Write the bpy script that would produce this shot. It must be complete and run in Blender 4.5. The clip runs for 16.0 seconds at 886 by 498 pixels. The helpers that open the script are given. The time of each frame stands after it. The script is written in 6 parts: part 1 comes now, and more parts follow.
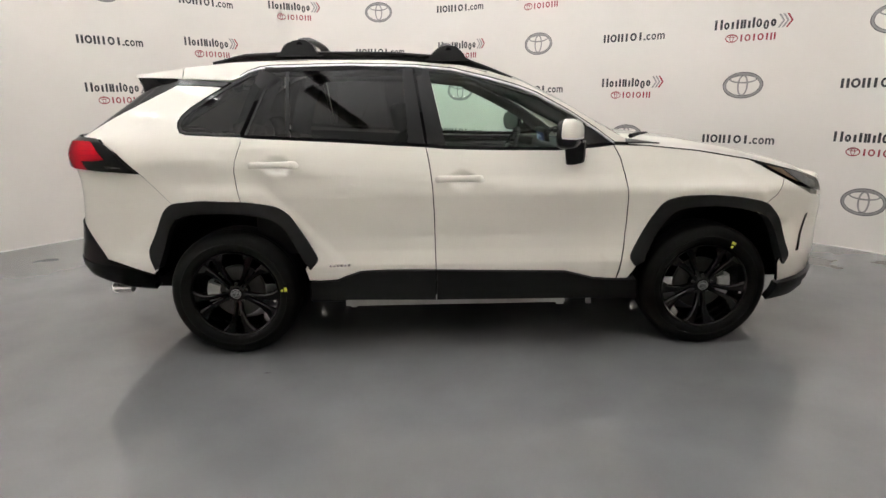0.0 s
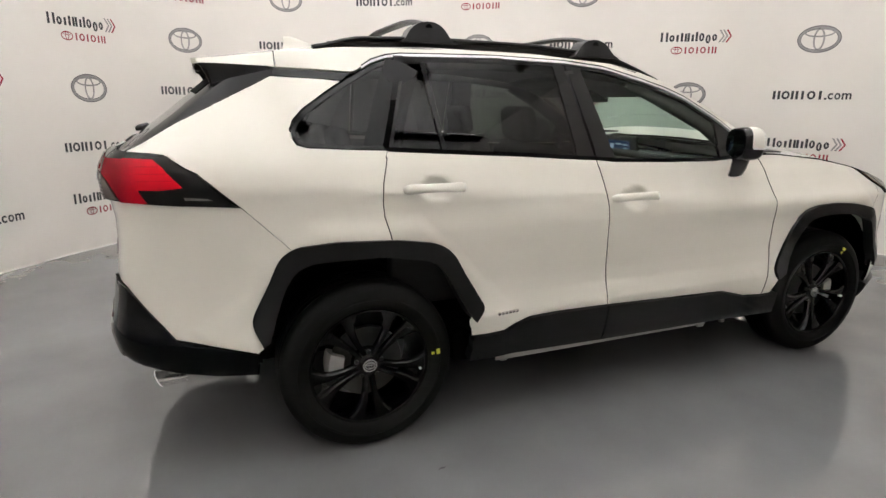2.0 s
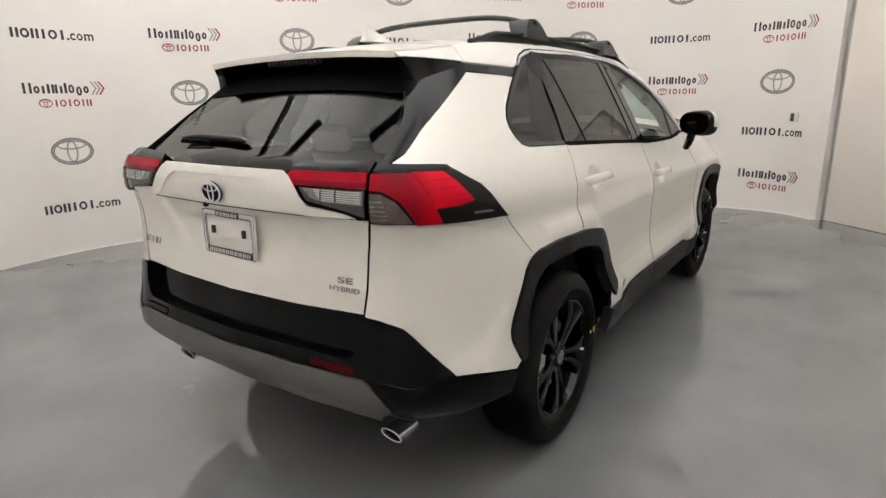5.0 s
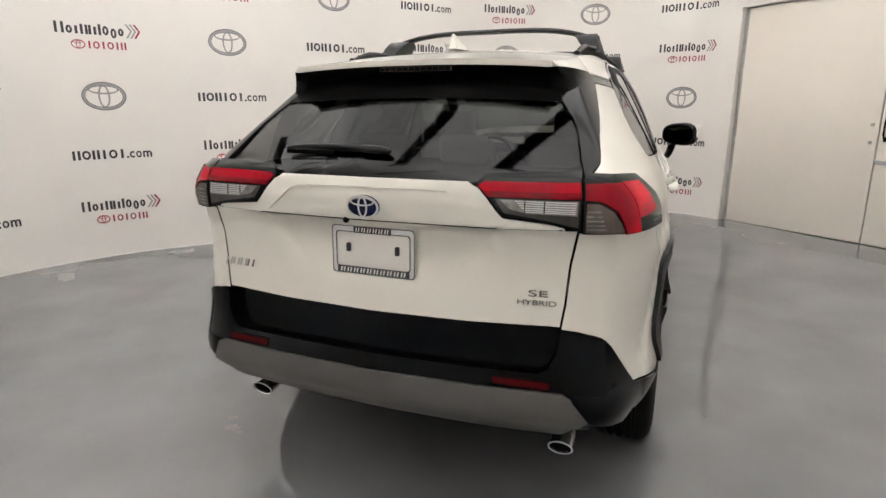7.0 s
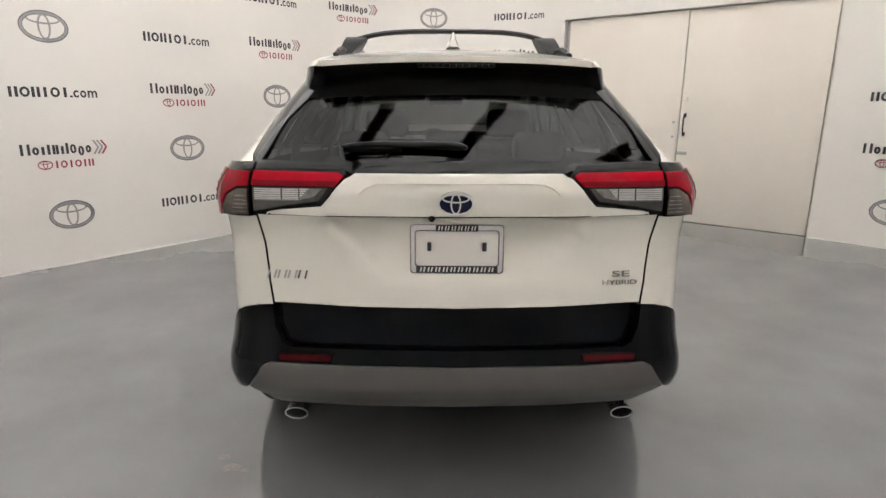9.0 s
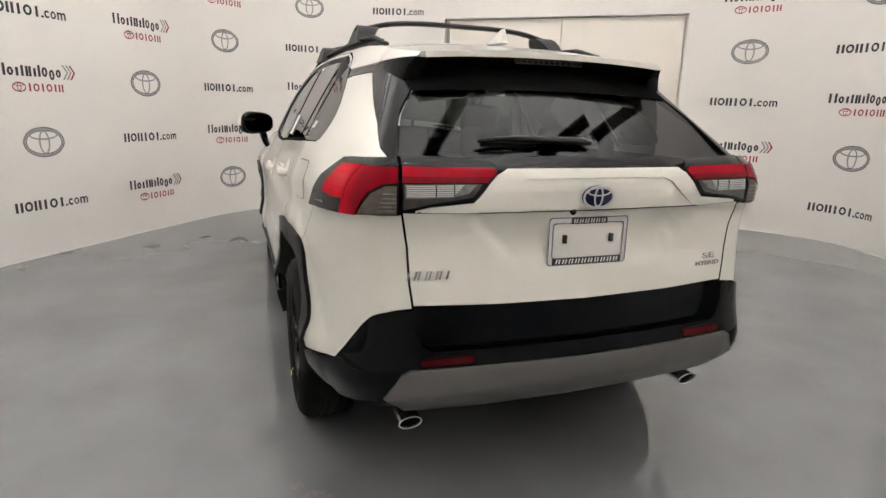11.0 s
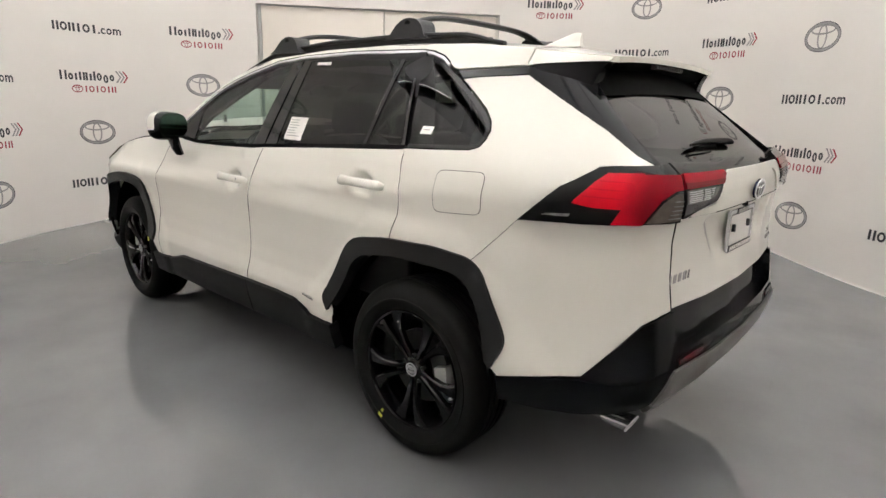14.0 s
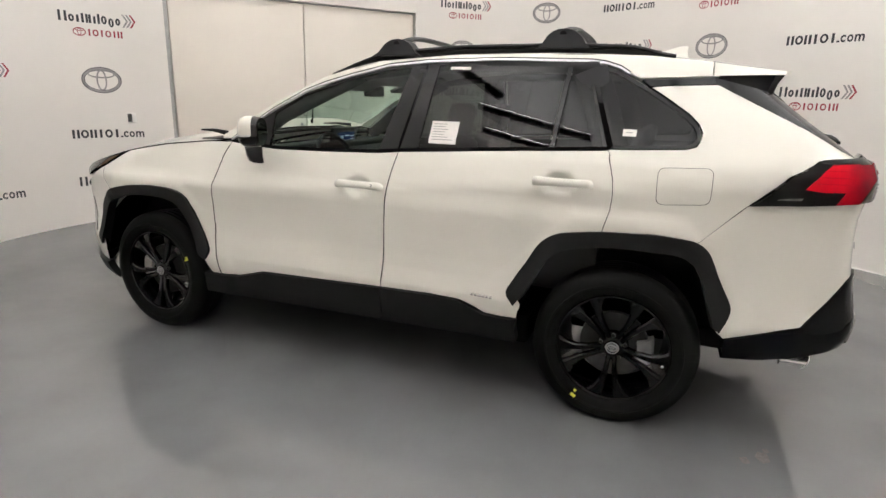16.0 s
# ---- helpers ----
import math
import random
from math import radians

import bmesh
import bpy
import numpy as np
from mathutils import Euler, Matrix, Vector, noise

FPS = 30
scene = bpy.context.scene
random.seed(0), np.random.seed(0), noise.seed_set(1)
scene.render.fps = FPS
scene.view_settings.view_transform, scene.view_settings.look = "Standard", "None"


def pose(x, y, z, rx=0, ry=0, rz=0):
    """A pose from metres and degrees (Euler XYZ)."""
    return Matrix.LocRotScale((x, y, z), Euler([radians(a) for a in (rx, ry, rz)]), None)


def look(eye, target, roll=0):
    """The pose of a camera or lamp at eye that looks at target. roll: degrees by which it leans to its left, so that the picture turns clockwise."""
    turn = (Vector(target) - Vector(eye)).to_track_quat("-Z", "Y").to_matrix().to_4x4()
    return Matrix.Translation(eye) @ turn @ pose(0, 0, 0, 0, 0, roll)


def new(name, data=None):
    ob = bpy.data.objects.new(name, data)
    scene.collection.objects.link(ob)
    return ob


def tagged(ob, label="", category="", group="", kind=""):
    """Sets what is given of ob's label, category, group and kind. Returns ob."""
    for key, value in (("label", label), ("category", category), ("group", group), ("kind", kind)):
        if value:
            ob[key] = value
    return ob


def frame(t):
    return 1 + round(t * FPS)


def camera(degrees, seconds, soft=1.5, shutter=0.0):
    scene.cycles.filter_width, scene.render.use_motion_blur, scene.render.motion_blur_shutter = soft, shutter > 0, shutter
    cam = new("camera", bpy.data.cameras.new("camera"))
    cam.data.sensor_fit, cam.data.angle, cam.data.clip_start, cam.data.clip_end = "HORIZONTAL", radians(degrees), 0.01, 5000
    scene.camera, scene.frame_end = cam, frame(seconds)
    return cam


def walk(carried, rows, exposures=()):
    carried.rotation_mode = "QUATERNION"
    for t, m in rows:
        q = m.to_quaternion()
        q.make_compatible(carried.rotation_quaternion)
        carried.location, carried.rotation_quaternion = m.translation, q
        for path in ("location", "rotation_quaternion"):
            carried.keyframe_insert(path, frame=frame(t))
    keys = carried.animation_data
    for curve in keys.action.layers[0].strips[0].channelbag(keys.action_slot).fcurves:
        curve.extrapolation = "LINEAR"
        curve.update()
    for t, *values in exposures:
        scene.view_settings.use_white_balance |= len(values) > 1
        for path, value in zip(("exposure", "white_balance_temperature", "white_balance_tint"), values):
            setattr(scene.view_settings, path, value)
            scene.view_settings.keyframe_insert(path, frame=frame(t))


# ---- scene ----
cam = camera(75.2, 16.0)
PATH = [
    (0, (1.063, -3.994, 1.422), (1.129, -2.06, 0.915), -0.6),
    (0.5, (0.68, -3.83, 1.447), (0.889, -1.904, 0.949), -0.4),
    (1, (0.246, -3.607, 1.447), (0.623, -1.706, 0.954), -0.2),
    (1.5, (-0.146, -3.303, 1.431), (0.417, -1.448, 0.937), 0.1),
    (2, (-0.576, -2.983, 1.411), (0.175, -1.196, 0.919), 0.5),
    (2.5, (-0.949, -2.651, 1.406), (0.002, -0.963, 0.909), 0.5),
    (3, (-1.303, -2.316, 1.408), (-0.17, -0.748, 0.902), 0.1),
    (3.5, (-1.627, -1.992, 1.413), (-0.322, -0.558, 0.925), -0.6),
    (3.7, (-1.718, -1.878, 1.406), (-0.344, -0.513, 0.907), -1.0),
    (5.8, (-2.215, -1.606, 1.427), (-0.573, -0.572, 0.941), -0.5),
    (6, (-2.237, -1.523, 1.42), (-0.58, -0.512, 0.937), -0.4),
    (6.5, (-2.347, -1.194, 1.434), (-0.617, -0.312, 0.953), 0.0),
    (7, (-2.519, -0.824, 1.429), (-0.698, -0.153, 0.945), -0.1),
    (7.5, (-2.624, -0.463, 1.418), (-0.736, -0.035, 0.915), -0.9),
    (8, (-2.639, -0.166, 1.429), (-0.718, 0.059, 0.921), -0.9),
    (8.2, (-2.668, -0.09, 1.42), (-0.739, 0.072, 0.917), -0.8),
    (10.3, (-2.698, 0.565, 1.414), (-0.802, 0.173, 0.912), 1.8),
    (10.5, (-2.654, 0.717, 1.414), (-0.779, 0.248, 0.902), 1.8),
    (11, (-2.495, 1.108, 1.397), (-0.675, 0.437, 0.91), 1.7),
    (11.5, (-2.262, 1.395, 1.393), (-0.526, 0.535, 0.893), 1.5),
    (12, (-2.093, 1.602, 1.39), (-0.448, 0.574, 0.903), 1.3),
    (12.5, (-2.014, 1.771, 1.404), (-0.465, 0.605, 0.915), 1.2),
    (13, (-1.942, 1.89, 1.394), (-0.483, 0.612, 0.909), 1.2),
    (13.5, (-1.726, 2.085, 1.394), (-0.355, 0.71, 0.912), 1.4),
    (14, (-1.466, 2.391, 1.405), (-0.198, 0.926, 0.91), 1.6),
    (14.5, (-1.157, 2.714, 1.413), (-0.004, 1.154, 0.928), 1.7),
    (15, (-0.804, 2.962, 1.42), (0.2, 1.304, 0.929), 1.6),
    (15.5, (-0.482, 3.221, 1.419), (0.371, 1.48, 0.928), 1.7),
    (16, (-0.131, 3.364, 1.419), (0.562, 1.557, 0.915), 1.5),
]
walk(cam, [(t, look(eye, target, roll)) for t, eye, target, roll in PATH])
LED = 98.0  # strength of the lit strips
scene.view_settings.exposure = 0.0


# ---------------------------------------------------------------- light
world = bpy.data.worlds.new("world")
scene.world = world
world.use_nodes = True
world.node_tree.nodes["Background"].inputs[0].default_value = (0.9, 0.95, 1.0, 1)
world.node_tree.nodes["Background"].inputs[1].default_value = 0.3


# ---------------------------------------------------------------- materials
def material(name, colour, rough=0.5, metal=0.0, coat=0.0, vary=0.06, scale=6.0, bump=0.0, bump_scale=60.0,
             rough_vary=0.08, trans=0.0, ior=1.45, spec=0.5, emit=None, strength=0.0, alpha=1.0):
    m = bpy.data.materials.new(name)
    m.use_nodes = True
    nt = m.node_tree
    b = nt.nodes["Principled BSDF"]
    b.inputs["Base Color"].default_value = (*colour, 1)
    b.inputs["Roughness"].default_value = rough
    b.inputs["Metallic"].default_value = metal
    b.inputs["IOR"].default_value = ior
    b.inputs["Transmission Weight"].default_value = trans
    b.inputs["Coat Weight"].default_value = coat
    b.inputs["Coat Roughness"].default_value = 0.04
    b.inputs["Specular IOR Level"].default_value = spec
    if emit:
        b.inputs["Emission Color"].default_value = (*emit, 1)
        b.inputs["Emission Strength"].default_value = strength
    tc = nt.nodes.new("ShaderNodeTexCoord")
    if vary > 0:
        n1 = nt.nodes.new("ShaderNodeTexNoise")
        n1.inputs["Scale"].default_value = scale
        n1.inputs["Detail"].default_value = 6
        nt.links.new(tc.outputs["Object"], n1.inputs["Vector"])
        r = nt.nodes.new("ShaderNodeValToRGB")
        r.color_ramp.elements[0].position, r.color_ramp.elements[1].position = 0.3, 0.7
        r.color_ramp.elements[0].color = (*[c * (1 - vary) for c in colour], 1)
        r.color_ramp.elements[1].color = (*[min(1, c * (1 + vary)) for c in colour], 1)
        nt.links.new(n1.outputs["Fac"], r.inputs["Fac"])
        nt.links.new(r.outputs["Color"], b.inputs["Base Color"])
        if rough_vary > 0:
            mr = nt.nodes.new("ShaderNodeMapRange")
            mr.inputs["To Min"].default_value = max(0, rough - rough_vary)
            mr.inputs["To Max"].default_value = rough + rough_vary
            n2 = nt.nodes.new("ShaderNodeTexNoise")
            n2.inputs["Scale"].default_value = scale * 0.37
            n2.inputs["Detail"].default_value = 8
            nt.links.new(tc.outputs["Object"], n2.inputs["Vector"])
            nt.links.new(n2.outputs["Fac"], mr.inputs["Value"])
            nt.links.new(mr.outputs["Result"], b.inputs["Roughness"])
    if bump > 0:
        n3 = nt.nodes.new("ShaderNodeTexNoise")
        n3.inputs["Scale"].default_value = bump_scale
        n3.inputs["Detail"].default_value = 4
        nt.links.new(tc.outputs["Object"], n3.inputs["Vector"])
        bp = nt.nodes.new("ShaderNodeBump")
        bp.inputs["Strength"].default_value = bump
        bp.inputs["Distance"].default_value = 0.002
        nt.links.new(n3.outputs["Fac"], bp.inputs["Height"])
        nt.links.new(bp.outputs["Normal"], b.inputs["Normal"])
    return m


def tinted_glass(name, colour, gloss=0.02):
    """Thin pane: see-through tint under a clear mirror-like skin."""
    m = bpy.data.materials.new(name)
    m.use_nodes = True
    nt = m.node_tree
    nt.nodes.remove(nt.nodes["Principled BSDF"])
    out = nt.nodes["Material Output"]
    tr = nt.nodes.new("ShaderNodeBsdfTransparent")
    tr.inputs["Color"].default_value = (*colour, 1)
    gl = nt.nodes.new("ShaderNodeBsdfGlossy")
    gl.inputs["Roughness"].default_value = gloss
    gl.inputs["Color"].default_value = (0.95, 0.95, 0.95, 1)
    lw = nt.nodes.new("ShaderNodeLayerWeight")
    lw.inputs["Blend"].default_value = 0.5
    pw = nt.nodes.new("ShaderNodeMath")
    pw.operation = "POWER"
    pw.inputs[1].default_value = 5.0
    nt.links.new(lw.outputs["Facing"], pw.inputs[0])
    fr = nt.nodes.new("ShaderNodeMath")
    fr.operation = "MULTIPLY_ADD"
    fr.inputs[1].default_value, fr.inputs[2].default_value = 0.80, 0.019
    nt.links.new(pw.outputs[0], fr.inputs[0])
    mx = nt.nodes.new("ShaderNodeMixShader")
    nt.links.new(fr.outputs[0], mx.inputs[0])
    nt.links.new(tr.outputs[0], mx.inputs[1])
    nt.links.new(gl.outputs[0], mx.inputs[2])
    nt.links.new(mx.outputs[0], out.inputs[0])
    return m


M_WALL = material("wall_vinyl", (0.752, 0.722, 0.682), 0.55, vary=0.025, scale=1.3, bump=0.08, bump_scale=220)
M_CEIL = material("ceiling_paint", (0.74, 0.74, 0.72), 0.8, vary=0.05, scale=1.2)
M_FLOOR = material("grey_epoxy", (0.150, 0.154, 0.157), 0.03, vary=0.12, scale=1.7, bump=0.006, bump_scale=9, rough_vary=0.02, spec=0.85)
M_DOORP = material("door_paint", (0.74, 0.69, 0.62), 0.5, vary=0.03, scale=1.2)
M_STEEL = material("brushed_steel", (0.42, 0.42, 0.41), 0.4, metal=0.6, vary=0.1, scale=20)
M_INK = material("black_print", (0.03, 0.03, 0.035), 0.5, vary=0.1)
M_INKRED = material("dark_red_print", (0.30, 0.02, 0.04), 0.5, vary=0.1)
M_INKGREY = material("grey_print", (0.28, 0.27, 0.27), 0.5, vary=0.15)
M_WHITEPL = material("white_plastic", (0.8, 0.78, 0.75), 0.4, vary=0.02)
M_DARKPL = material("dark_grey_plastic", (0.05, 0.05, 0.05), 0.45, vary=0.1)
M_PAINT = material("pearl_white_paint", (0.765, 0.749, 0.684), 0.30, coat=0.8, vary=0.012, scale=3, rough_vary=0.03)
M_CLAD = material("matt_black_cladding", (0.009, 0.009, 0.0095), 0.45, vary=0.12, scale=14, bump=0.2, bump_scale=900, spec=0.18)
M_GLOSSBLK = material("gloss_black", (0.004, 0.004, 0.0045), 0.08, vary=0.05, rough_vary=0.02, spec=0.3)
M_GAP = material("black_rubber_gap", (0.0025, 0.0025, 0.0025), 0.8, vary=0.1, spec=0.04)
M_GREY = material("grey_skid_paint", (0.095, 0.091, 0.086), 0.42, vary=0.04, scale=10)
M_FLANGE = material("painted_flange", (0.42, 0.41, 0.39), 0.5, vary=0.06)
M_TIP = material("exhaust_chrome", (0.74, 0.74, 0.75), 0.20, metal=0.78, vary=0.06)
M_CHROME = material("chrome", (0.75, 0.75, 0.76), 0.08, metal=1.0, vary=0.03, rough_vary=0.03)
M_CHROMED = material("dark_chrome", (0.35, 0.35, 0.36), 0.15, metal=1.0, vary=0.05)
M_TYRE = material("tyre_rubber", (0.0048, 0.0048, 0.0048), 0.6, vary=0.15, scale=18, bump=0.2, bump_scale=300, spec=0.11)
M_RIM = material("black_alloy", (0.0025, 0.0025, 0.003), 0.10, vary=0.08, rough_vary=0.03, spec=0.28)
M_DISC = material("brake_iron", (0.055, 0.054, 0.052), 0.35, metal=0.8, vary=0.15, scale=25)
M_RED = material("red_lens", (0.50, 0.004, 0.015), 0.12, spec=0.12, vary=0.05, scale=30)
M_REDDARK = material("dark_red_lens", (0.13, 0.002, 0.006), 0.15, spec=0.2, vary=0.05, scale=30)
M_CLEAR = material("clear_lens", (0.22, 0.216, 0.208), 0.2, metal=0.3, spec=0.25, vary=0.3, scale=40)
M_AMBER = material("amber_lens", (0.080, 0.066, 0.056), 0.15, spec=0.25, vary=0.2, scale=40)
M_ORANGE = material("brown_marker_lens", (0.105, 0.070, 0.045), 0.15, spec=0.25, vary=0.12, scale=40)
M_SMOKE = material("smoked_lens", (0.0045, 0.0047, 0.005), 0.06, spec=0.17, vary=0.08)
M_DIMLENS = material("grey_lamp_lens", (0.045, 0.0445, 0.0435), 0.12, spec=0.4, vary=0.25, scale=35)
M_BLUE = material("blue_badge", (0.008, 0.012, 0.045), 0.12, spec=0.25, vary=0.1)
M_BRIGHT = material("bright_satin_chrome", (0.72, 0.72, 0.73), 0.32, metal=0.6, vary=0.05)
M_PALE = material("pale_cap_metal", (0.45, 0.45, 0.46), 0.3, metal=0.3, vary=0.05)
M_YELLOW = material("yellow_paint_mark", (0.75, 0.75, 0.08), 0.6, vary=0.05)
M_PAPER = material("white_paper", (0.8, 0.78, 0.75), 0.7, vary=0.03)
M_SEAT = material("black_seat_fabric", (0.010, 0.010, 0.011), 0.9, vary=0.15, scale=20, spec=0.1)
M_TRIM = material("dark_interior_trim", (0.012, 0.012, 0.013), 0.6, vary=0.1, spec=0.3)
M_LINER = material("light_grey_headliner", (0.30, 0.30, 0.285), 0.9, vary=0.05)
M_SCREEN = material("blue_screen", (0.010, 0.012, 0.018), 0.2, emit=(0.15, 0.3, 0.8), strength=0.05, vary=0)
M_LED = material("led_diffuser", (0.9, 0.9, 0.9), 0.5, emit=(1.0, 0.975, 0.988), strength=LED, vary=0)
M_GLASS = tinted_glass("clear_green_glass", (0.74, 0.88, 0.81))
M_PRIV = tinted_glass("privacy_glass", (0.055, 0.057, 0.053))
M_WIND = tinted_glass("windscreen_glass", (0.52, 0.62, 0.58))


# ---------------------------------------------------------------- mesh helpers
def link(name, me, mat, parent=None, label=""):
    ob = new(name, me)
    if mat and not me.materials:
        me.materials.append(mat)
    if parent:
        ob.parent = parent
    if label:
        ob["label"] = label
    return ob


def part(name, bm, mat, parent, label="", smooth=True, angle=35):
    me = bpy.data.meshes.new(name)
    bm.normal_update()
    bm.to_mesh(me)
    bm.free()
    if smooth:
        me.shade_smooth()
        me.set_sharp_from_angle(angle=radians(angle))
    return link(name, me, mat, parent, label)


def thing(name, label, category, place=(0, 0, 0), group="", kind=""):
    ob = new(name)
    ob.location = place
    return tagged(ob, label, category, group, kind)


def box(bm, c, s, rot=None, bevel=0.0):
    r = bmesh.ops.create_cube(bm, size=1)
    vs = r["verts"]
    bmesh.ops.scale(bm, vec=s, verts=vs)
    if bevel > 0:
        es = list({e for v in vs for e in v.link_edges})
        rb = bmesh.ops.bevel(bm, geom=es, offset=bevel, segments=2, affect="EDGES", profile=0.5)
        vs = list({v for f in rb["faces"] for v in f.verts} | {v for v in vs if v.is_valid})
    if rot is not None:
        bmesh.ops.rotate(bm, cent=(0, 0, 0), matrix=rot.to_3x3(), verts=vs)
    bmesh.ops.translate(bm, vec=c, verts=vs)
    return vs


def sweep(bm, pts, ry, rz=None, n=8, closed=False, up=(0, 0, 1)):
    """A tube of elliptic section along points; ry: half width sideways, rz: half height (numbers or lists)."""
    pts = [Vector(p) for p in pts]
    m = len(pts)
    rz = ry if rz is None else rz
    get = lambda r, i: r[i] if isinstance(r, (list, tuple)) else r
    rings = []
    for i, p in enumerate(pts):
        a = pts[(i - 1) % m] if closed or i else p
        b = pts[(i + 1) % m] if closed or i < m - 1 else p
        d = (b - a).normalized()
        side = d.cross(Vector(up)).normalized()
        top = side.cross(d).normalized()
        rings.append([bm.verts.new(p + side * get(ry, i) * math.cos(2 * math.pi * k / n) + top * get(rz, i) * math.sin(2 * math.pi * k / n)) for k in range(n)])
    for i in range(m if closed else m - 1):
        r0, r1 = rings[i], rings[(i + 1) % m]
        for k in range(n):
            bm.faces.new((r0[k], r0[(k + 1) % n], r1[(k + 1) % n], r1[k]))
    if not closed:
        bm.faces.new(rings[0][::-1])
        bm.faces.new(rings[-1])
    bmesh.ops.recalc_face_normals(bm, faces=bm.faces)


def lathe(bm, prof, n=48, axis="y"):
    """Turns a profile of (radius, along) round the y axis."""
    rings = []
    for r, a in prof:
        rings.append([bm.verts.new((r * math.cos(2 * math.pi * k / n), a, r * math.sin(2 * math.pi * k / n))) for k in range(n)])
    for r0, r1 in zip(rings, rings[1:]):
        for k in range(n):
            bm.faces.new((r0[k], r1[k], r1[(k + 1) % n], r0[(k + 1) % n]))
    return rings


def dense(pts, step=0.03, closed=True):
    out = []
    m = len(pts)
    for i in range(m if closed else m - 1):
        a, b = np.array(pts[i], float), np.array(pts[(i + 1) % m], float)
        k = max(1, int(np.ceil(np.linalg.norm(b - a) / step)))
        out += [tuple(a + (b - a) * j / k) for j in range(k)]
    if not closed:
        out.append(tuple(pts[-1]))
    return out


def rounded(pts, r, closed=True, n=4):
    """Cuts the corners of a polygon by arcs of about radius r."""
    out = []
    m = len(pts)
    for i in range(m):
        p = np.array(pts[i], float)
        if not closed and i in (0, m - 1):
            out.append(tuple(p))
            continue
        a, b = np.array(pts[i - 1], float), np.array(pts[(i + 1) % m], float)
        la, lb = np.linalg.norm(a - p), np.linalg.norm(b - p)
        k = min(r, la * 0.45, lb * 0.45)
        p0, p1 = p + (a - p) / la * k, p + (b - p) / lb * k
        for j in range(n + 1):
            t = j / n
            out.append(tuple((1 - t) ** 2 * p0 + 2 * t * (1 - t) * p + t * t * p1))
    return out


def shrink(pts, d):
    """Moves a closed outline inwards by d."""
    p = np.array(pts, float)
    area = 0.5 * np.sum(p[:, 0] * np.roll(p[:, 1], -1) - np.roll(p[:, 0], -1) * p[:, 1])
    e0, e1 = p - np.roll(p, 1, 0), np.roll(p, -1, 0) - p
    n0 = np.stack([-e0[:, 1], e0[:, 0]], 1) / (np.linalg.norm(e0, axis=1)[:, None] + 1e-9)
    n1 = np.stack([-e1[:, 1], e1[:, 0]], 1) / (np.linalg.norm(e1, axis=1)[:, None] + 1e-9)
    n = n0 + n1
    n /= np.maximum(np.linalg.norm(n, axis=1)[:, None], 0.3)
    return [tuple(q) for q in p + n * d * (1 if area > 0 else -1)]


def smoothstep(a, b, x):
    t = np.clip((np.asarray(x, float) - a) / (b - a), 0, 1)
    return t * t * (3 - 2 * t)


def table(pts, soft=0.02):
    """A softened curve through (z, value) pairs."""
    p = np.array(pts, float)
    z = np.arange(p[0, 0] - 0.3, p[-1, 0] + 0.3, 0.002)
    v = np.interp(z, p[:, 0], p[:, 1])
    k = max(1, int(soft / 0.002))
    w = np.hanning(2 * k + 3)[1:-1]
    v = np.convolve(np.pad(v, k, mode="edge"), w / w.sum(), mode="same")[k:-k]
    return lambda q: np.interp(q, z, v)


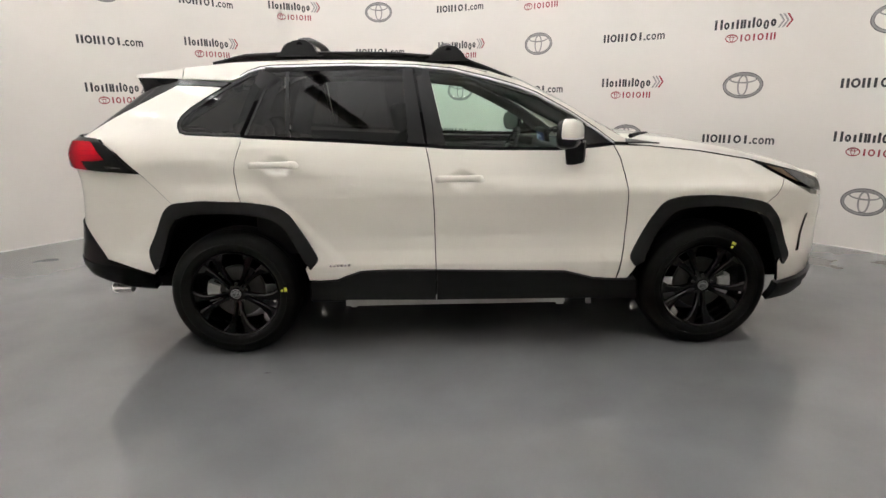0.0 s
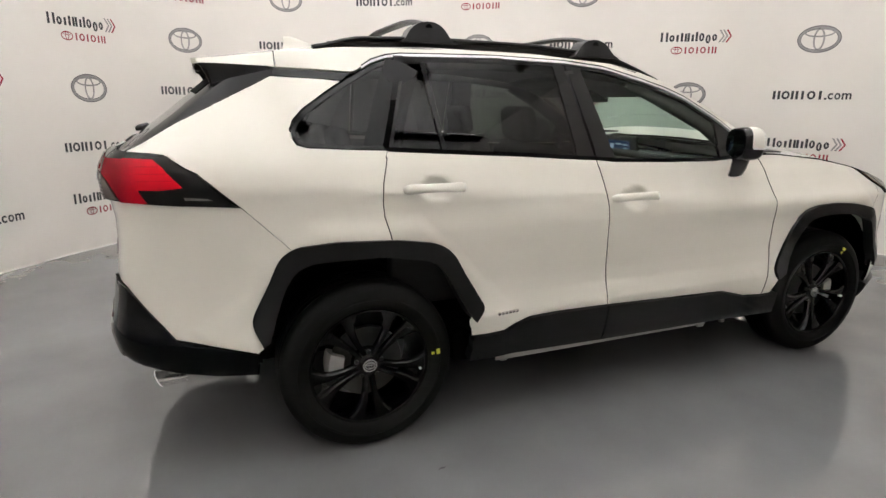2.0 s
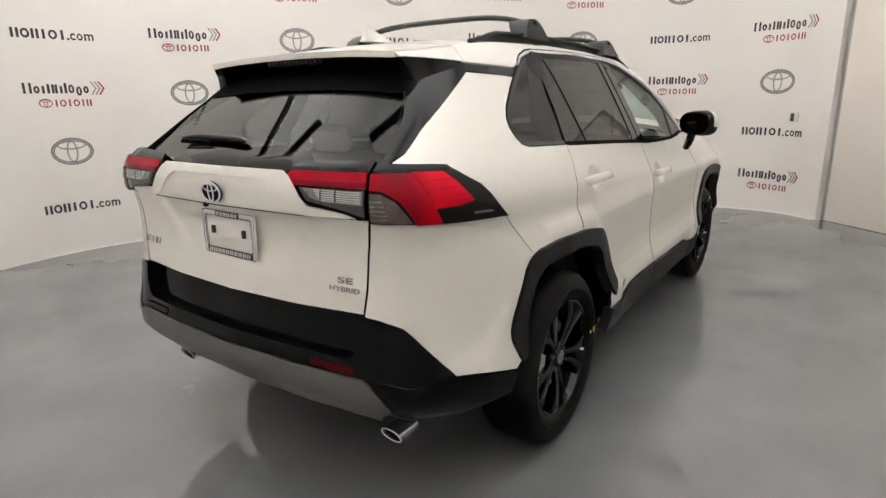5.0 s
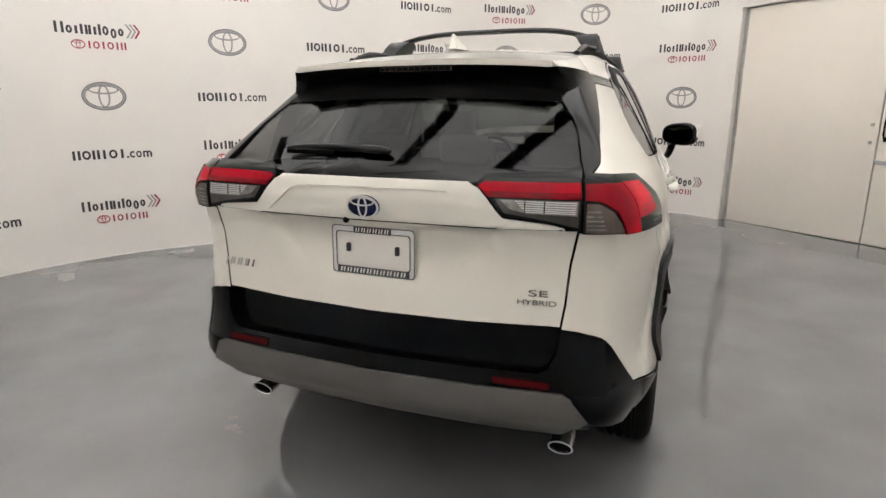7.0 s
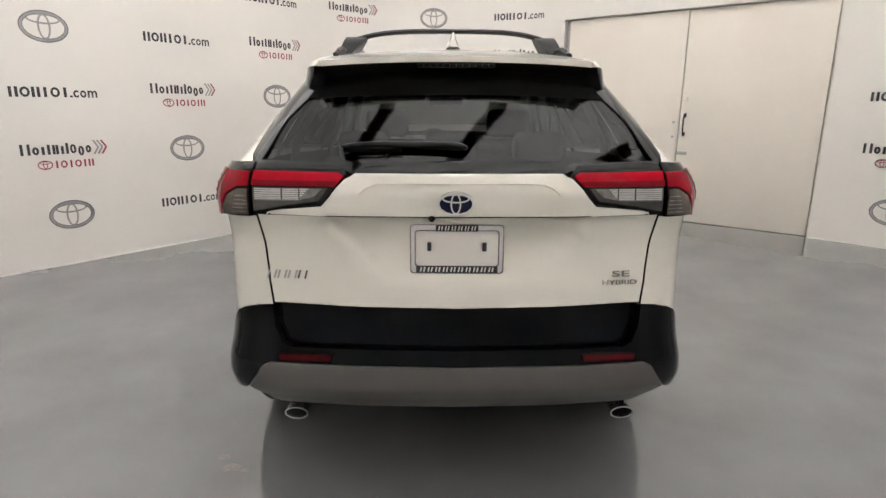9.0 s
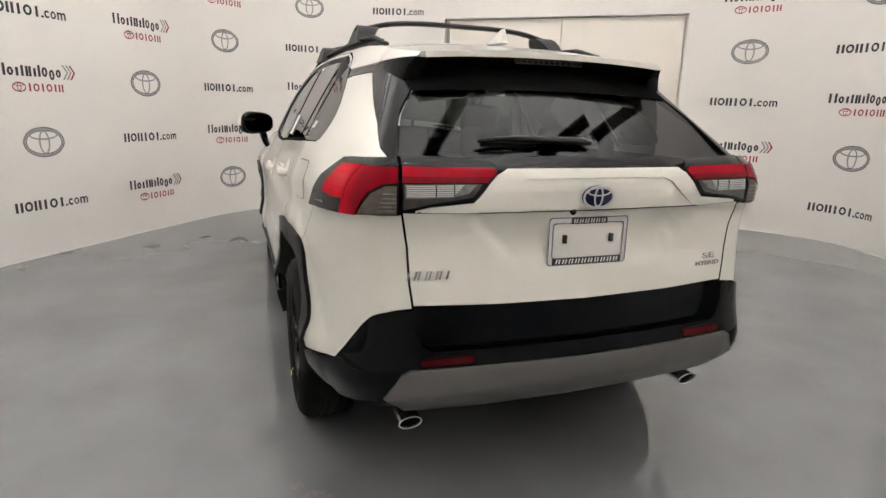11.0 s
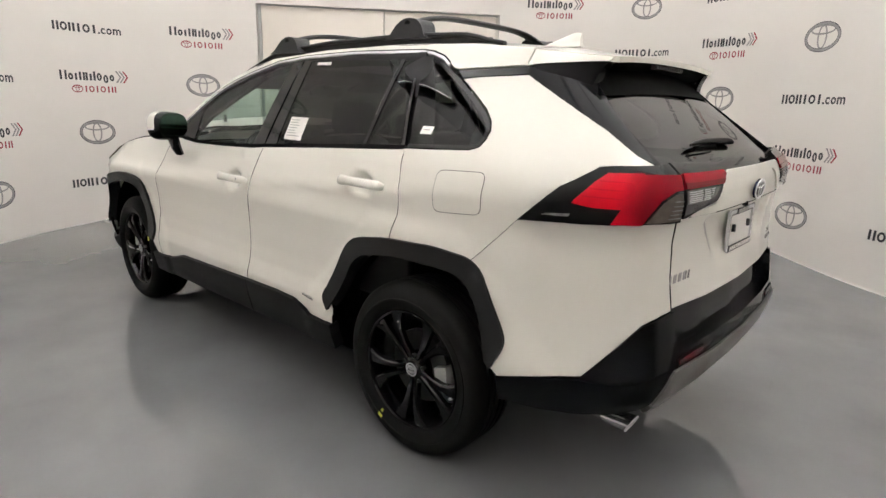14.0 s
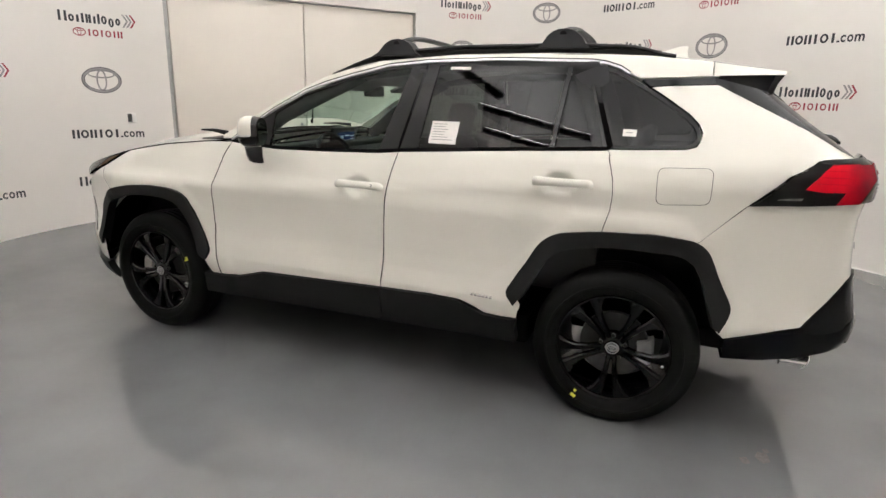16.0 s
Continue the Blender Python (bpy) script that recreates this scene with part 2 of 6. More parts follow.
def sheet(name, outline, place, mat, parent, label="", thick=0.018, grid=0.05, gap=0.0, flip=False, off=0.0):
    """A curved panel: a flat outline, cut into a grid, laid on the surface place(a, b), with a rim of its thickness."""
    pts = shrink(outline, gap) if gap else outline
    bm = bmesh.new()
    bm.faces.new([bm.verts.new((a, b, 0)) for a, b in pts])
    lo, hi = np.min(pts, 0), np.max(pts, 0)
    for ax in (0, 1):
        for v in np.arange(math.floor(lo[ax] / grid) * grid + grid, hi[ax], grid):
            co, no = [0, 0, 0], [0, 0, 0]
            co[ax], no[ax] = v, 1
            bmesh.ops.bisect_plane(bm, geom=bm.verts[:] + bm.edges[:] + bm.faces[:], plane_co=co, plane_no=no, dist=1e-5)
    bmesh.ops.triangulate(bm, faces=[f for f in bm.faces if len(f.verts) > 4])
    bm.verts.index_update()
    ab = np.array([v.co[:2] for v in bm.verts])
    h = 1e-3
    P = place(ab[:, 0], ab[:, 1])
    N = np.cross(place(ab[:, 0] + h, ab[:, 1]) - place(ab[:, 0] - h, ab[:, 1]), place(ab[:, 0], ab[:, 1] + h) - place(ab[:, 0], ab[:, 1] - h))
    N /= np.linalg.norm(N, axis=1)[:, None] + 1e-12
    if flip:
        N = -N
    P = P + N * off
    faces = []
    for f in bm.faces:
        ids = [v.index for v in f.verts]
        a, b, c = P[ids[0]], P[ids[1]], P[ids[2]]
        fn = sum((np.cross(P[ids[i]] - P[ids[0]], P[ids[i + 1]] - P[ids[0]]) for i in range(1, len(ids) - 1)), np.zeros(3))
        faces.append(ids if fn @ N[ids].mean(0) > 0 else ids[::-1])
    V, NN = list(P), list(N)
    if thick:
        # walk the border edges for the rim
        rim = {}
        used = {}
        for ids in faces:
            for i, j in zip(ids, ids[1:] + ids[:1]):
                used[(i, j)] = True
        for (i, j) in list(used):
            if (j, i) in used:
                continue
            d = P[j] - P[i]
            out = np.cross(d, N[i])
            out /= np.linalg.norm(out) + 1e-12
            base = len(V)
            V += [P[i], P[j], P[j] - N[j] * thick, P[i] - N[i] * thick]
            NN += [out] * 4
            faces.append([base + 1, base, base + 3, base + 2])
    skin_faces = len(bm.faces)
    bm.free()
    me = bpy.data.meshes.new(name)
    me.from_pydata([tuple(v) for v in V], [], faces)
    if mat is M_PAINT and thick and gap:
        me.materials.append(mat)
        me.materials.append(M_GAP)
        for i in range(skin_faces, len(faces)):
            me.polygons[i].material_index = 1
    me.shade_smooth()
    me.normals_split_custom_set_from_vertices([tuple(n) for n in NN])
    return link(name, me, mat, parent, label)


# ---------------------------------------------------------------- room
# plan of the booth wall, clockwise from the rear-left corner, seen from above
PLAN = [(-3.1, 1.62), (-2.35, 2.48), (-1.55, 3.42), (-0.66, 4.22), (0.476, 4.42), (1.577, 4.06), (2.49, 3.345), (3.4, 2.62), (4.295, 1.893),
        (5.13, 1.12), (5.58, 0.05), (5.33, -1.05), (4.976, -1.58)]
PLAN2 = [(3.074, -3.813), (2.5, -4.32), (1.58, -4.76), (0.42, -4.36), (-0.42, -3.83), (-1.3, -3.2), (-2.2, -2.5), (-3.3, -1.6), (-4.2, -0.75),
         (-4.25, 0.15), (-3.1, 1.62)]
HIGH = 5.2


def spline(pts, step=0.04):
    p = [np.array(q, float) for q in pts]
    p = [2 * p[0] - p[1]] + p + [2 * p[-1] - p[-2]]
    out = []
    for i in range(1, len(p) - 2):
        for t in np.arange(0, 1, 0.02):
            a, b, c, d = p[i - 1:i + 3]
            out.append(0.5 * (2 * b + (c - a) * t + (2 * a - 5 * b + 4 * c - d) * t * t + (3 * b - a - 3 * c + d) * t ** 3))
    out.append(p[-2])
    out = np.array(out)
    s = np.concatenate([[0], np.cumsum(np.linalg.norm(np.diff(out, axis=0), axis=1))])
    q = np.linspace(0, s[-1], int(s[-1] / step) + 1)
    return np.stack([np.interp(q, s, out[:, 0]), np.interp(q, s, out[:, 1])], 1), q


WALL_A, S_A = spline(PLAN)
WALL_B, S_B = spline(PLAN2)


def rise(x, y):
    """The floor falls from the door wall towards the car."""
    return 0.10 * smoothstep(2.3, 3.9, np.asarray(x) * 0.5 - np.asarray(y) * 0.86)


def wall_place(W, S, off=0.0):
    d = np.gradient(W, axis=0)
    d /= np.linalg.norm(d, axis=1)[:, None]
    nrm = np.stack([d[:, 1], -d[:, 0]], 1)  # towards the room

    def place(s, z):
        s = np.asarray(s, float)
        x = np.interp(s, S, W[:, 0]) + off * np.interp(s, S, nrm[:, 0])
        y = np.interp(s, S, W[:, 1]) + off * np.interp(s, S, nrm[:, 1])
        return np.stack([x, y, np.asarray(z, float) + 0 * x], -1)
    return place


def wall_mesh(name, W, S):
    bm = bmesh.new()
    pi, po = wall_place(W, S), wall_place(W, S, -0.12)
    zs = [-0.05, HIGH]
    col = [[bm.verts.new(f([s], z)[0]) for z in zs for f in (pi, po)] for s in S]
    for a, b in zip(col, col[1:]):
        for i, j in ((0, 2), (2, 3), (3, 1), (1, 0)):
            bm.faces.new((a[i], a[j], b[j], b[i]))
    for c in (col[0], col[-1]):
        bm.faces.new((c[0], c[1], c[3], c[2]))
    bmesh.ops.recalc_face_normals(bm, faces=bm.faces)
    ob = part(name, bm, M_WALL, None, angle=40)
    return tagged(ob, "curved white vinyl-covered booth wall with a repeated printed pattern", "wall", kind="structure")


wall_one = wall_mesh("wall_1", WALL_A, S_A)
wall_two = wall_mesh("wall_2", WALL_B, S_B)

# floor: one sheet with a gentle fall
bm = bmesh.new()
gx, gy = np.linspace(-6, 7.5, 55), np.linspace(-6.6, 6, 51)
vg = [[bm.verts.new((x, y, float(rise(x, y)))) for y in gy] for x in gx]
for i in range(len(gx) - 1):
    for j in range(len(gy) - 1):
        bm.faces.new((vg[i][j], vg[i + 1][j], vg[i + 1][j + 1], vg[i][j + 1]))
tagged(part("floor", bm, M_FLOOR, None), "glossy grey epoxy floor with faint stains", "floor", kind="structure")

bm = bmesh.new()
box(bm, (0.8, -0.3, HIGH + 0.06), (13.5, 12.6, 0.1))
tagged(part("ceiling", bm, M_CEIL, None), "plain white painted ceiling", "ceiling", kind="structure")

# baseboard: a thin pale bead at the foot of the wall
for k, (W, S) in enumerate(((WALL_A, S_A), (WALL_B, S_B))):
    pl = wall_place(W, S, 0.006)
    bm = bmesh.new()
    P = pl(S, 0 * S)
    sweep(bm, [(x, y, float(rise(x, y)) + 0.006) for x, y, _ in P[::2]], 0.006, 0.008, n=5)
    tagged(part("baseboard", bm, M_WHITEPL, None), "thin pale sealant bead along the wall foot", "baseboard", kind="structure")

# door wall: a header over the opening, jambs, and two flush leaves set back
DL, DR = np.array(PLAN[-1]), np.array(PLAN2[0])
DDIR = (DR - DL) / np.linalg.norm(DR - DL)
DLEN = float(np.linalg.norm(DR - DL))
DIN = np.array([DDIR[1], -DDIR[0]])  # into the room
DOOR_TOP = 2.47
DROT = Matrix.Rotation(math.atan2(DDIR[1], DDIR[0]), 4, "Z")


def on_door(a, n, z):
    p = DL + DDIR * a + DIN * n
    return (p[0], p[1], z)


bm = bmesh.new()
box(bm, on_door(DLEN / 2, -0.06, (DOOR_TOP + HIGH) / 2), (DLEN + 0.02, 0.12, HIGH - DOOR_TOP), DROT)
tagged(part("wall_3", bm, M_WALL, None), "plain white wall strip above the wide door", "wall", kind="structure")
bm = bmesh.new()
box(bm, on_door(DLEN / 2, -0.30, 1.62), (DLEN + 0.6, 0.05, 3.4), DROT)
tagged(part("wall_4", bm, M_WALL, None), "plain white wall behind the wide door", "wall", kind="structure")

door = thing("door_1", "wide white flush double door, closed, in a recessed opening", "door", on_door(0, 0, 0.1), kind="structure")


def door_part(name, make, mat, parent=door, label=""):
    bm = bmesh.new()
    make(bm)
    bmesh.ops.translate(bm, vec=-Vector(door.location), verts=bm.verts)
    return part(name, bm, mat, parent, label)


SPLIT = 1.50
leaf_a = door_part("door_leaf", lambda b: box(b, on_door((0.05 + SPLIT - 0.006) / 2, -0.085, (DOOR_TOP + 0.09) / 2), (SPLIT - 0.056, 0.05, DOOR_TOP - 0.12), DROT, 0.004), M_DOORP)
leaf_b = door_part("door_leaf", lambda b: box(b, on_door((SPLIT + 0.006 + DLEN - 0.03) / 2, -0.085, (DOOR_TOP + 0.09) / 2), (DLEN - SPLIT - 0.036, 0.05, DOOR_TOP - 0.12), DROT, 0.004), M_DOORP)
door_part("door_frame", lambda b: box(b, on_door(0.022, -0.09, (DOOR_TOP + 0.1) / 2), (0.036, 0.03, DOOR_TOP - 0.1), DROT), M_STEEL, label="grey metal jamb strip")
door_part("door_frame", lambda b: box(b, on_door(DLEN / 2, -0.09, DOOR_TOP - 0.012), (DLEN - 0.02, 0.04, 0.022), DROT), M_STEEL, label="grey metal head strip")
door_part("door_frame", lambda b: box(b, on_door(DLEN - 0.012, -0.09, (DOOR_TOP + 0.1) / 2), (0.02, 0.03, DOOR_TOP - 0.1), DROT), M_DOORP)


def pull(b):
    pts = [on_door(SPLIT + 0.06, n, z) for n, z in ((-0.06, 1.12), (-0.03, 1.125), (-0.012, 1.16), (-0.01, 1.22), (-0.012, 1.28), (-0.03, 1.315), (-0.06, 1.32))]
    sweep(b, pts, 0.009, n=8, up=(DDIR[0], DDIR[1], 0))
    for z in (1.115, 1.325):
        box(b, on_door(SPLIT + 0.06, -0.056, z), (0.03, 0.01, 0.045), DROT, 0.003)


door_part("door_handle", pull, M_GLOSSBLK, leaf_b, "curved black pull handle")
door_part("lock_plate", lambda b: box(b, on_door(SPLIT + 0.045, -0.055, 1.50), (0.06, 0.02, 0.05), DROT, 0.004), M_DOORP, leaf_b)
door_part("hinge_plate", lambda b: box(b, on_door(SPLIT + 0.06, -0.055, 0.90), (0.12, 0.014, 0.04), DROT, 0.003), M_STEEL, leaf_b, "dull metal latch plate")
for z in (1.245, 1.08):
    door_part("lock_knob", lambda b, z=z: box(b, on_door(SPLIT - 0.06, -0.052, z), (0.028, 0.02, 0.03), DROT, 0.006), M_STEEL, leaf_a)


# ---------------------------------------------------------------- printed wall pattern
def ellipse(a, b, n=36, ca=0.0, cb=0.0):
    return [(ca + a * math.cos(2 * math.pi * k / n), cb + b * math.sin(2 * math.pi * k / n)) for k in range(n)]


def flat_ring(bm, place, a, b, w, ca=0.0, cb=0.0, n=40):
    """An oval ring whose outer half axes are a and b and whose line is w wide."""
    o = [bm.verts.new(place(*q)) for q in ellipse(a, b, n, ca, cb)]
    i = [bm.verts.new(place(*q)) for q in ellipse(a - w, b - w, n, ca, cb)]
    for k in range(n):
        bm.faces.new((o[k], o[(k + 1) % n], i[(k + 1) % n], i[k]))


def flat_quad(bm, place, pts):
    bm.faces.new([bm.verts.new(place(*p)) for p in pts])


# plain shapes that stand for print: (width, height, foot, shape) in units of a capital; a shape is a number of upright bars, 0 for a ring, or a letter
CAPS = {"a": (0.84, 1, 0, 2), "b": (0.92, 1, 0, 0), "c": (0.80, 1, 0, 2), "d": (0.70, 1, 0, 1), "e": (0.74, 1, 0, 1), "f": (0.78, 1, 0, 2), "l": (0.44, 0.72, 0, 1),
        "k": (0.62, 0.72, 0, 0), "m": (0.40, 0.9, 0, 1), "n": (0.60, 0.86, 0, 2), "p": (0.30, 1, 0, 1), "q": (0.62, 0.86, 0, 0), "r": (0.60, 0.92, -0.24, 0),
        ".": (0.26, 0.2, 0, 1), "s": (0.58, 0.72, 0, 0), "w": (0.90, 0.72, 0, 3), "C": (0.60, 0.74, 0, "c"), "O": (0.66, 0.74, 0, "o"), "M": (0.98, 0.74, 0, "m")}


LETTERS = {}


def letter(c, cap, thin, mat, wide):
    """One plain letter-sized shape, built once for each kind."""
    key = (c, cap, thin, mat.name, wide)
    if key in LETTERS:
        return LETTERS[key]
    w, h, f = [q * cap for q in CAPS[c][:3]]
    w *= wide
    kind = CAPS[c][3]
    t = cap * thin * 0.74
    bm = bmesh.new()
    pl = lambda a, b: (a, 0, b)
    edge = 0.07 * cap
    if isinstance(kind, str):
        cu = bpy.data.curves.new("letter_source", "FONT")
        cu.body, cu.size, cu.offset = kind, 1.0, 0.022
        src = bpy.data.objects.new("letter_source", cu)
        scene.collection.objects.link(src)
        bm.from_mesh(src.to_mesh())
        bpy.data.objects.remove(src)
        xs, zs = [v.co.x for v in bm.verts], [v.co.y for v in bm.verts]
        for v in bm.verts:
            v.co = ((v.co.x - min(xs)) / (max(xs) - min(xs)) * (w - 2 * edge) + edge, 0, f + (v.co.y - min(zs)) / (max(zs) - min(zs)) * h)
    elif kind == 0:
        flat_ring(bm, pl, w / 2 - edge, h / 2, t * 0.82, ca=w / 2, cb=f + h / 2, n=20)
    elif kind == 1:
        flat_quad(bm, pl, [(w / 2 - t / 2, f), (w / 2 + t / 2, f), (w / 2 + t / 2, f + h), (w / 2 - t / 2, f + h)])
    else:
        for k in range(kind):
            x = edge + (w - 2 * edge - t) * k / (kind - 1)
            flat_quad(bm, pl, [(x, f), (x + t, f), (x + t, f + h), (x, f + h)])
    me = bpy.data.meshes.new("letter_bar")
    bm.to_mesh(me)
    bm.free()
    me.materials.append(mat)
    LETTERS[key] = me
    return me


def bars(root, pl, word, cap, x0, z0, mat, thin=0.30, wide=1.0):
    """Plain bars and rings in the rhythm of a line of print, each a part of its own; returns the line's length."""
    x = x0
    for c in word:
        w = CAPS[c][0] * cap * wide
        p0, p1 = [Vector(pl(q, z0)) for q in (x, x + w)]
        ob = new("letter_bar", letter(c, cap, thin, mat, wide))
        ob.parent = root
        ob.matrix_basis = Matrix.Translation(p0 - root.location) @ Matrix.Rotation(math.atan2(p1.y - p0.y, p1.x - p0.x), 4, "Z")
        x += w
    return x - x0


def decal(name, label, make, fn, s, z, group):
    c = fn(np.array([s]), np.array([z]))[0]
    root = thing(name, label, "wall print", tuple(c), group)
    pl = lambda a, b: tuple(fn(np.array([s + a]), np.array([z + b]))[0])
    make(root, pl)
    return root


def flat_part(name, root, pl, mat, draw):
    bm = bmesh.new()
    draw(bm, pl)
    bmesh.ops.recalc_face_normals(bm, faces=bm.faces)
    bmesh.ops.translate(bm, vec=-root.location, verts=bm.verts)
    return part(name, bm, mat, root, smooth=False)


def emblem(root, pl):
    flat_part("outer_ring", root, pl, M_INKGREY, lambda b, p: flat_ring(b, p, 0.179, 0.122, 0.021))
    flat_part("upright_oval", root, pl, M_INKGREY, lambda b, p: flat_ring(b, p, 0.050, 0.104, 0.016, cb=-0.002, n=28))
    flat_part("level_oval", root, pl, M_INKGREY, lambda b, p: flat_ring(b, p, 0.128, 0.043, 0.015, cb=0.060, n=32))
    flat_part("ring_outline", root, pl, M_INK, lambda b, p: flat_ring(b, p, 0.185, 0.128, 0.006))
    flat_part("ring_outline", root, pl, M_INK, lambda b, p: flat_ring(b, p, 0.158, 0.101, 0.004))


def web_line(root, pl):
    n = bars(root, pl, "abcdbe", 0.084, -0.335, -0.042, M_INK, 0.37, 1.10)
    bars(root, pl, ".COM", 0.084, -0.335 + n, -0.042, M_INK, 0.37, 1.10)


def dealer_lines(root, pl):
    bars(root, pl, "aklmnlpqrs", 0.094, -0.325, 0.008, M_INK, 0.32, 1.10)
    for k in range(3):
        def mk(bm, p, k=k):
            x = 0.245 + k * 0.034
            o = [(x, 0.117), (x + 0.018, 0.117), (x + 0.058, 0.055), (x + 0.018, -0.007), (x, -0.007), (x + 0.040, 0.055)]
            bm.faces.new([bm.verts.new(p(*q)) for q in o])
        flat_part("chevron", root, pl, M_INKRED if k == 2 else M_INKGREY, mk)
    bars(root, pl, "dbebdf", 0.065, -0.085, -0.113, M_INKRED, 0.32, 1.06)
    flat_part("small_ring", root, pl, M_INKRED, lambda b, p: flat_ring(b, p, 0.058, 0.040, 0.009, ca=-0.15, cb=-0.08, n=24))
    flat_part("upright_oval", root, pl, M_INKRED, lambda b, p: flat_ring(b, p, 0.018, 0.034, 0.006, ca=-0.15, cb=-0.08, n=16))
    flat_part("level_oval", root, pl, M_INKRED, lambda b, p: flat_ring(b, p, 0.040, 0.014, 0.006, ca=-0.15, cb=-0.06, n=16))


ROWS_Z = [0.453, 0.985, 1.518, 2.050, 2.562, 3.07]
SHIFT = [0, 1, 2, 0, 1, 2]
CELL = 1.152


def nearest_s(W, S, q):
    return float(S[np.argmin(np.linalg.norm(W - np.array(q), axis=1))])


def pattern(W, S, s0, cell):
    pl = wall_place(W, S, 0.003)
    for z, sh in zip(ROWS_Z, SHIFT):
        for k in range(-12, 13):
            s = s0 + k * cell
            what = (k - sh) % 3  # 0: oval emblem, 1: web line, 2: dealer name
            if s < 0.36 or s > S[-1] - 0.36:
                continue
            if what == 0:
                decal("wall_emblem", "printed grey oval ring emblem on the white wall", emblem, pl, s, z, "oval emblems on the wall")
            elif what == 1:
                decal("wall_lettering", "single line of bold black print on the white wall", web_line, pl, s, z, "black print lines on the wall")
            else:
                decal("wall_sign", "black and dark red two-line print with chevrons on the white wall", dealer_lines, pl, s, z, "two-line prints on the wall")


pattern(WALL_A, S_A, nearest_s(WALL_A, S_A, (2.49, 3.345)), CELL)
pattern(WALL_B, S_B, nearest_s(WALL_B, S_B, (2.5, -4.32)) - 0.10, 1.126)

# small switch on the wall by the door
sw = thing("light_switch", "small dark and white wall switch beside the door", "switch", (0, 0, 0))
sp = wall_place(WALL_A, S_A, 0.012)
ss = nearest_s(WALL_A, S_A, (5.2, -1.25))
c = sp(np.array([ss]), np.array([1.145]))[0]
t = sp(np.array([ss + 0.05]), np.array([1.145]))[0] - c
rot = Matrix.Rotation(math.atan2(t[1], t[0]), 4, "Z")
sw.location = c
bm = bmesh.new()
box(bm, (0, 0, 0), (0.085, 0.02, 0.10), rot, 0.004)
part("cover_plate", bm, M_WHITEPL, sw)
bm = bmesh.new()
box(bm, tuple(rot @ Vector((-0.018, 0, 0)) + Vector((-t[1], t[0], 0)).normalized() * -0.012), (0.04, 0.012, 0.085), rot, 0.003)
part("rocker", bm, M_DARKPL, sw)

# ceiling fixtures: four-foot dark battens hung below the ceiling, lit on top, those over the aisles also along their sides
LAMP_LONG = 1.22


def batten(x, y, turn, sides=0.0, ends=(-1, 1)):
    lamp = thing("ceiling_light", "dark batten light hung below the ceiling, lit upwards", "ceiling light", (x, y, HIGH - 0.85), "ceiling lights")
    rot = Matrix.Rotation(radians(turn), 4, "Z")
    bm = bmesh.new()
    box(bm, (0, 0, 0.010), (LAMP_LONG, 0.085, 0.07), rot, 0.006)
    box(bm, (0, 0, -0.028), (LAMP_LONG, 0.130, 0.012), rot, 0.003)
    part("housing", bm, M_DARKPL, lamp)
    bm = bmesh.new()
    box(bm, (0, 0, 0.0475), (LAMP_LONG - 0.04, 0.070, 0.005), rot, 0.001)
    part("diffuser", bm, M_LED, lamp, "lit white top diffuser")
    for e in ends if sides > 0 else ():
        bm = bmesh.new()
        box(bm, rot @ Vector((0, e * 0.0465, 0.000)), (LAMP_LONG - 0.04, 0.010, sides), rot, 0.002)
        part("diffuser", bm, M_LED, lamp, "lit white side diffuser")
    for e in (-0.4, 0.4):
        bm = bmesh.new()
        q = rot @ Vector((e * LAMP_LONG, 0, 0))
        sweep(bm, [(q.x, q.y, 0.03), (q.x, q.y, 0.85)], 0.004, n=6, up=(1, 0, 0))
        part("hanger", bm, M_STEEL, lamp)
    return lamp


# those over the aisles lie along the car, those over the car aslant
for x, y in ((1.42, 2.80), (1.50, 3.25), (2.0, -3.02), (2.9, 1.9)):
    batten(x, y, -14, 0.008)
# single side strips, added on the hidden side to brighten walls and flank
batten(-0.35, 3.45, -14, 0.012, (1,))
for x, y in ((0.17, -2.75), (-0.30, -1.66)):
    batten(x, y, -58, 0.018, (-1,))
for x, y in ((-0.18, 1.0), (-0.2, -0.24), (-0.75, 2.92), (1.0, -0.3), (1.0, -1.55), (2.2, -1.6),
             (2.3, 0.6), (3.7, -0.3), (2.1, 2.0)):
    batten(x, y, -48)
# added, unseen battens behind the tail; their wide side strips brighten tail and bumper
for x, y in ((-1.9, -1.3), (-2.5, 0.2), (-1.6, 1.2), (-2.9, -0.9)):
    batten(x, y, -48, 0.043)

# ---------------------------------------------------------------- car: surfaces
# the car stands along x, rear axle over the origin, nose towards +x
HALF = table([(0.10, 0.76), (0.22, 0.80), (0.32, 0.862), (0.42, 0.888), (0.48, 0.898), (0.53, 0.899), (0.57, 0.889), (0.61, 0.878), (0.68, 0.870), (0.80, 0.872), (0.95, 0.882), (1.00, 0.884), (1.03, 0.876),
              (1.10, 0.848), (1.17, 0.818), (1.267, 0.770), (1.40, 0.705), (1.55, 0.628), (1.60, 0.598), (1.64, 0.550), (1.70, 0.50)], 0.014)
REAR = table([(0.30, -0.74), (0.38, -0.82), (0.43, -0.89), (0.50, -0.945), (0.57, -0.962), (0.60, -0.958), (0.64, -0.950), (0.70, -0.940), (0.78, -0.928), (0.90, -0.916), (1.00, -0.914),
              (1.08, -0.927), (1.15, -0.931), (1.21, -0.914), (1.23, -0.880), (1.30, -0.790), (1.44, -0.610), (1.50, -0.535), (1.56, -0.47), (1.65, -0.40)], 0.016)
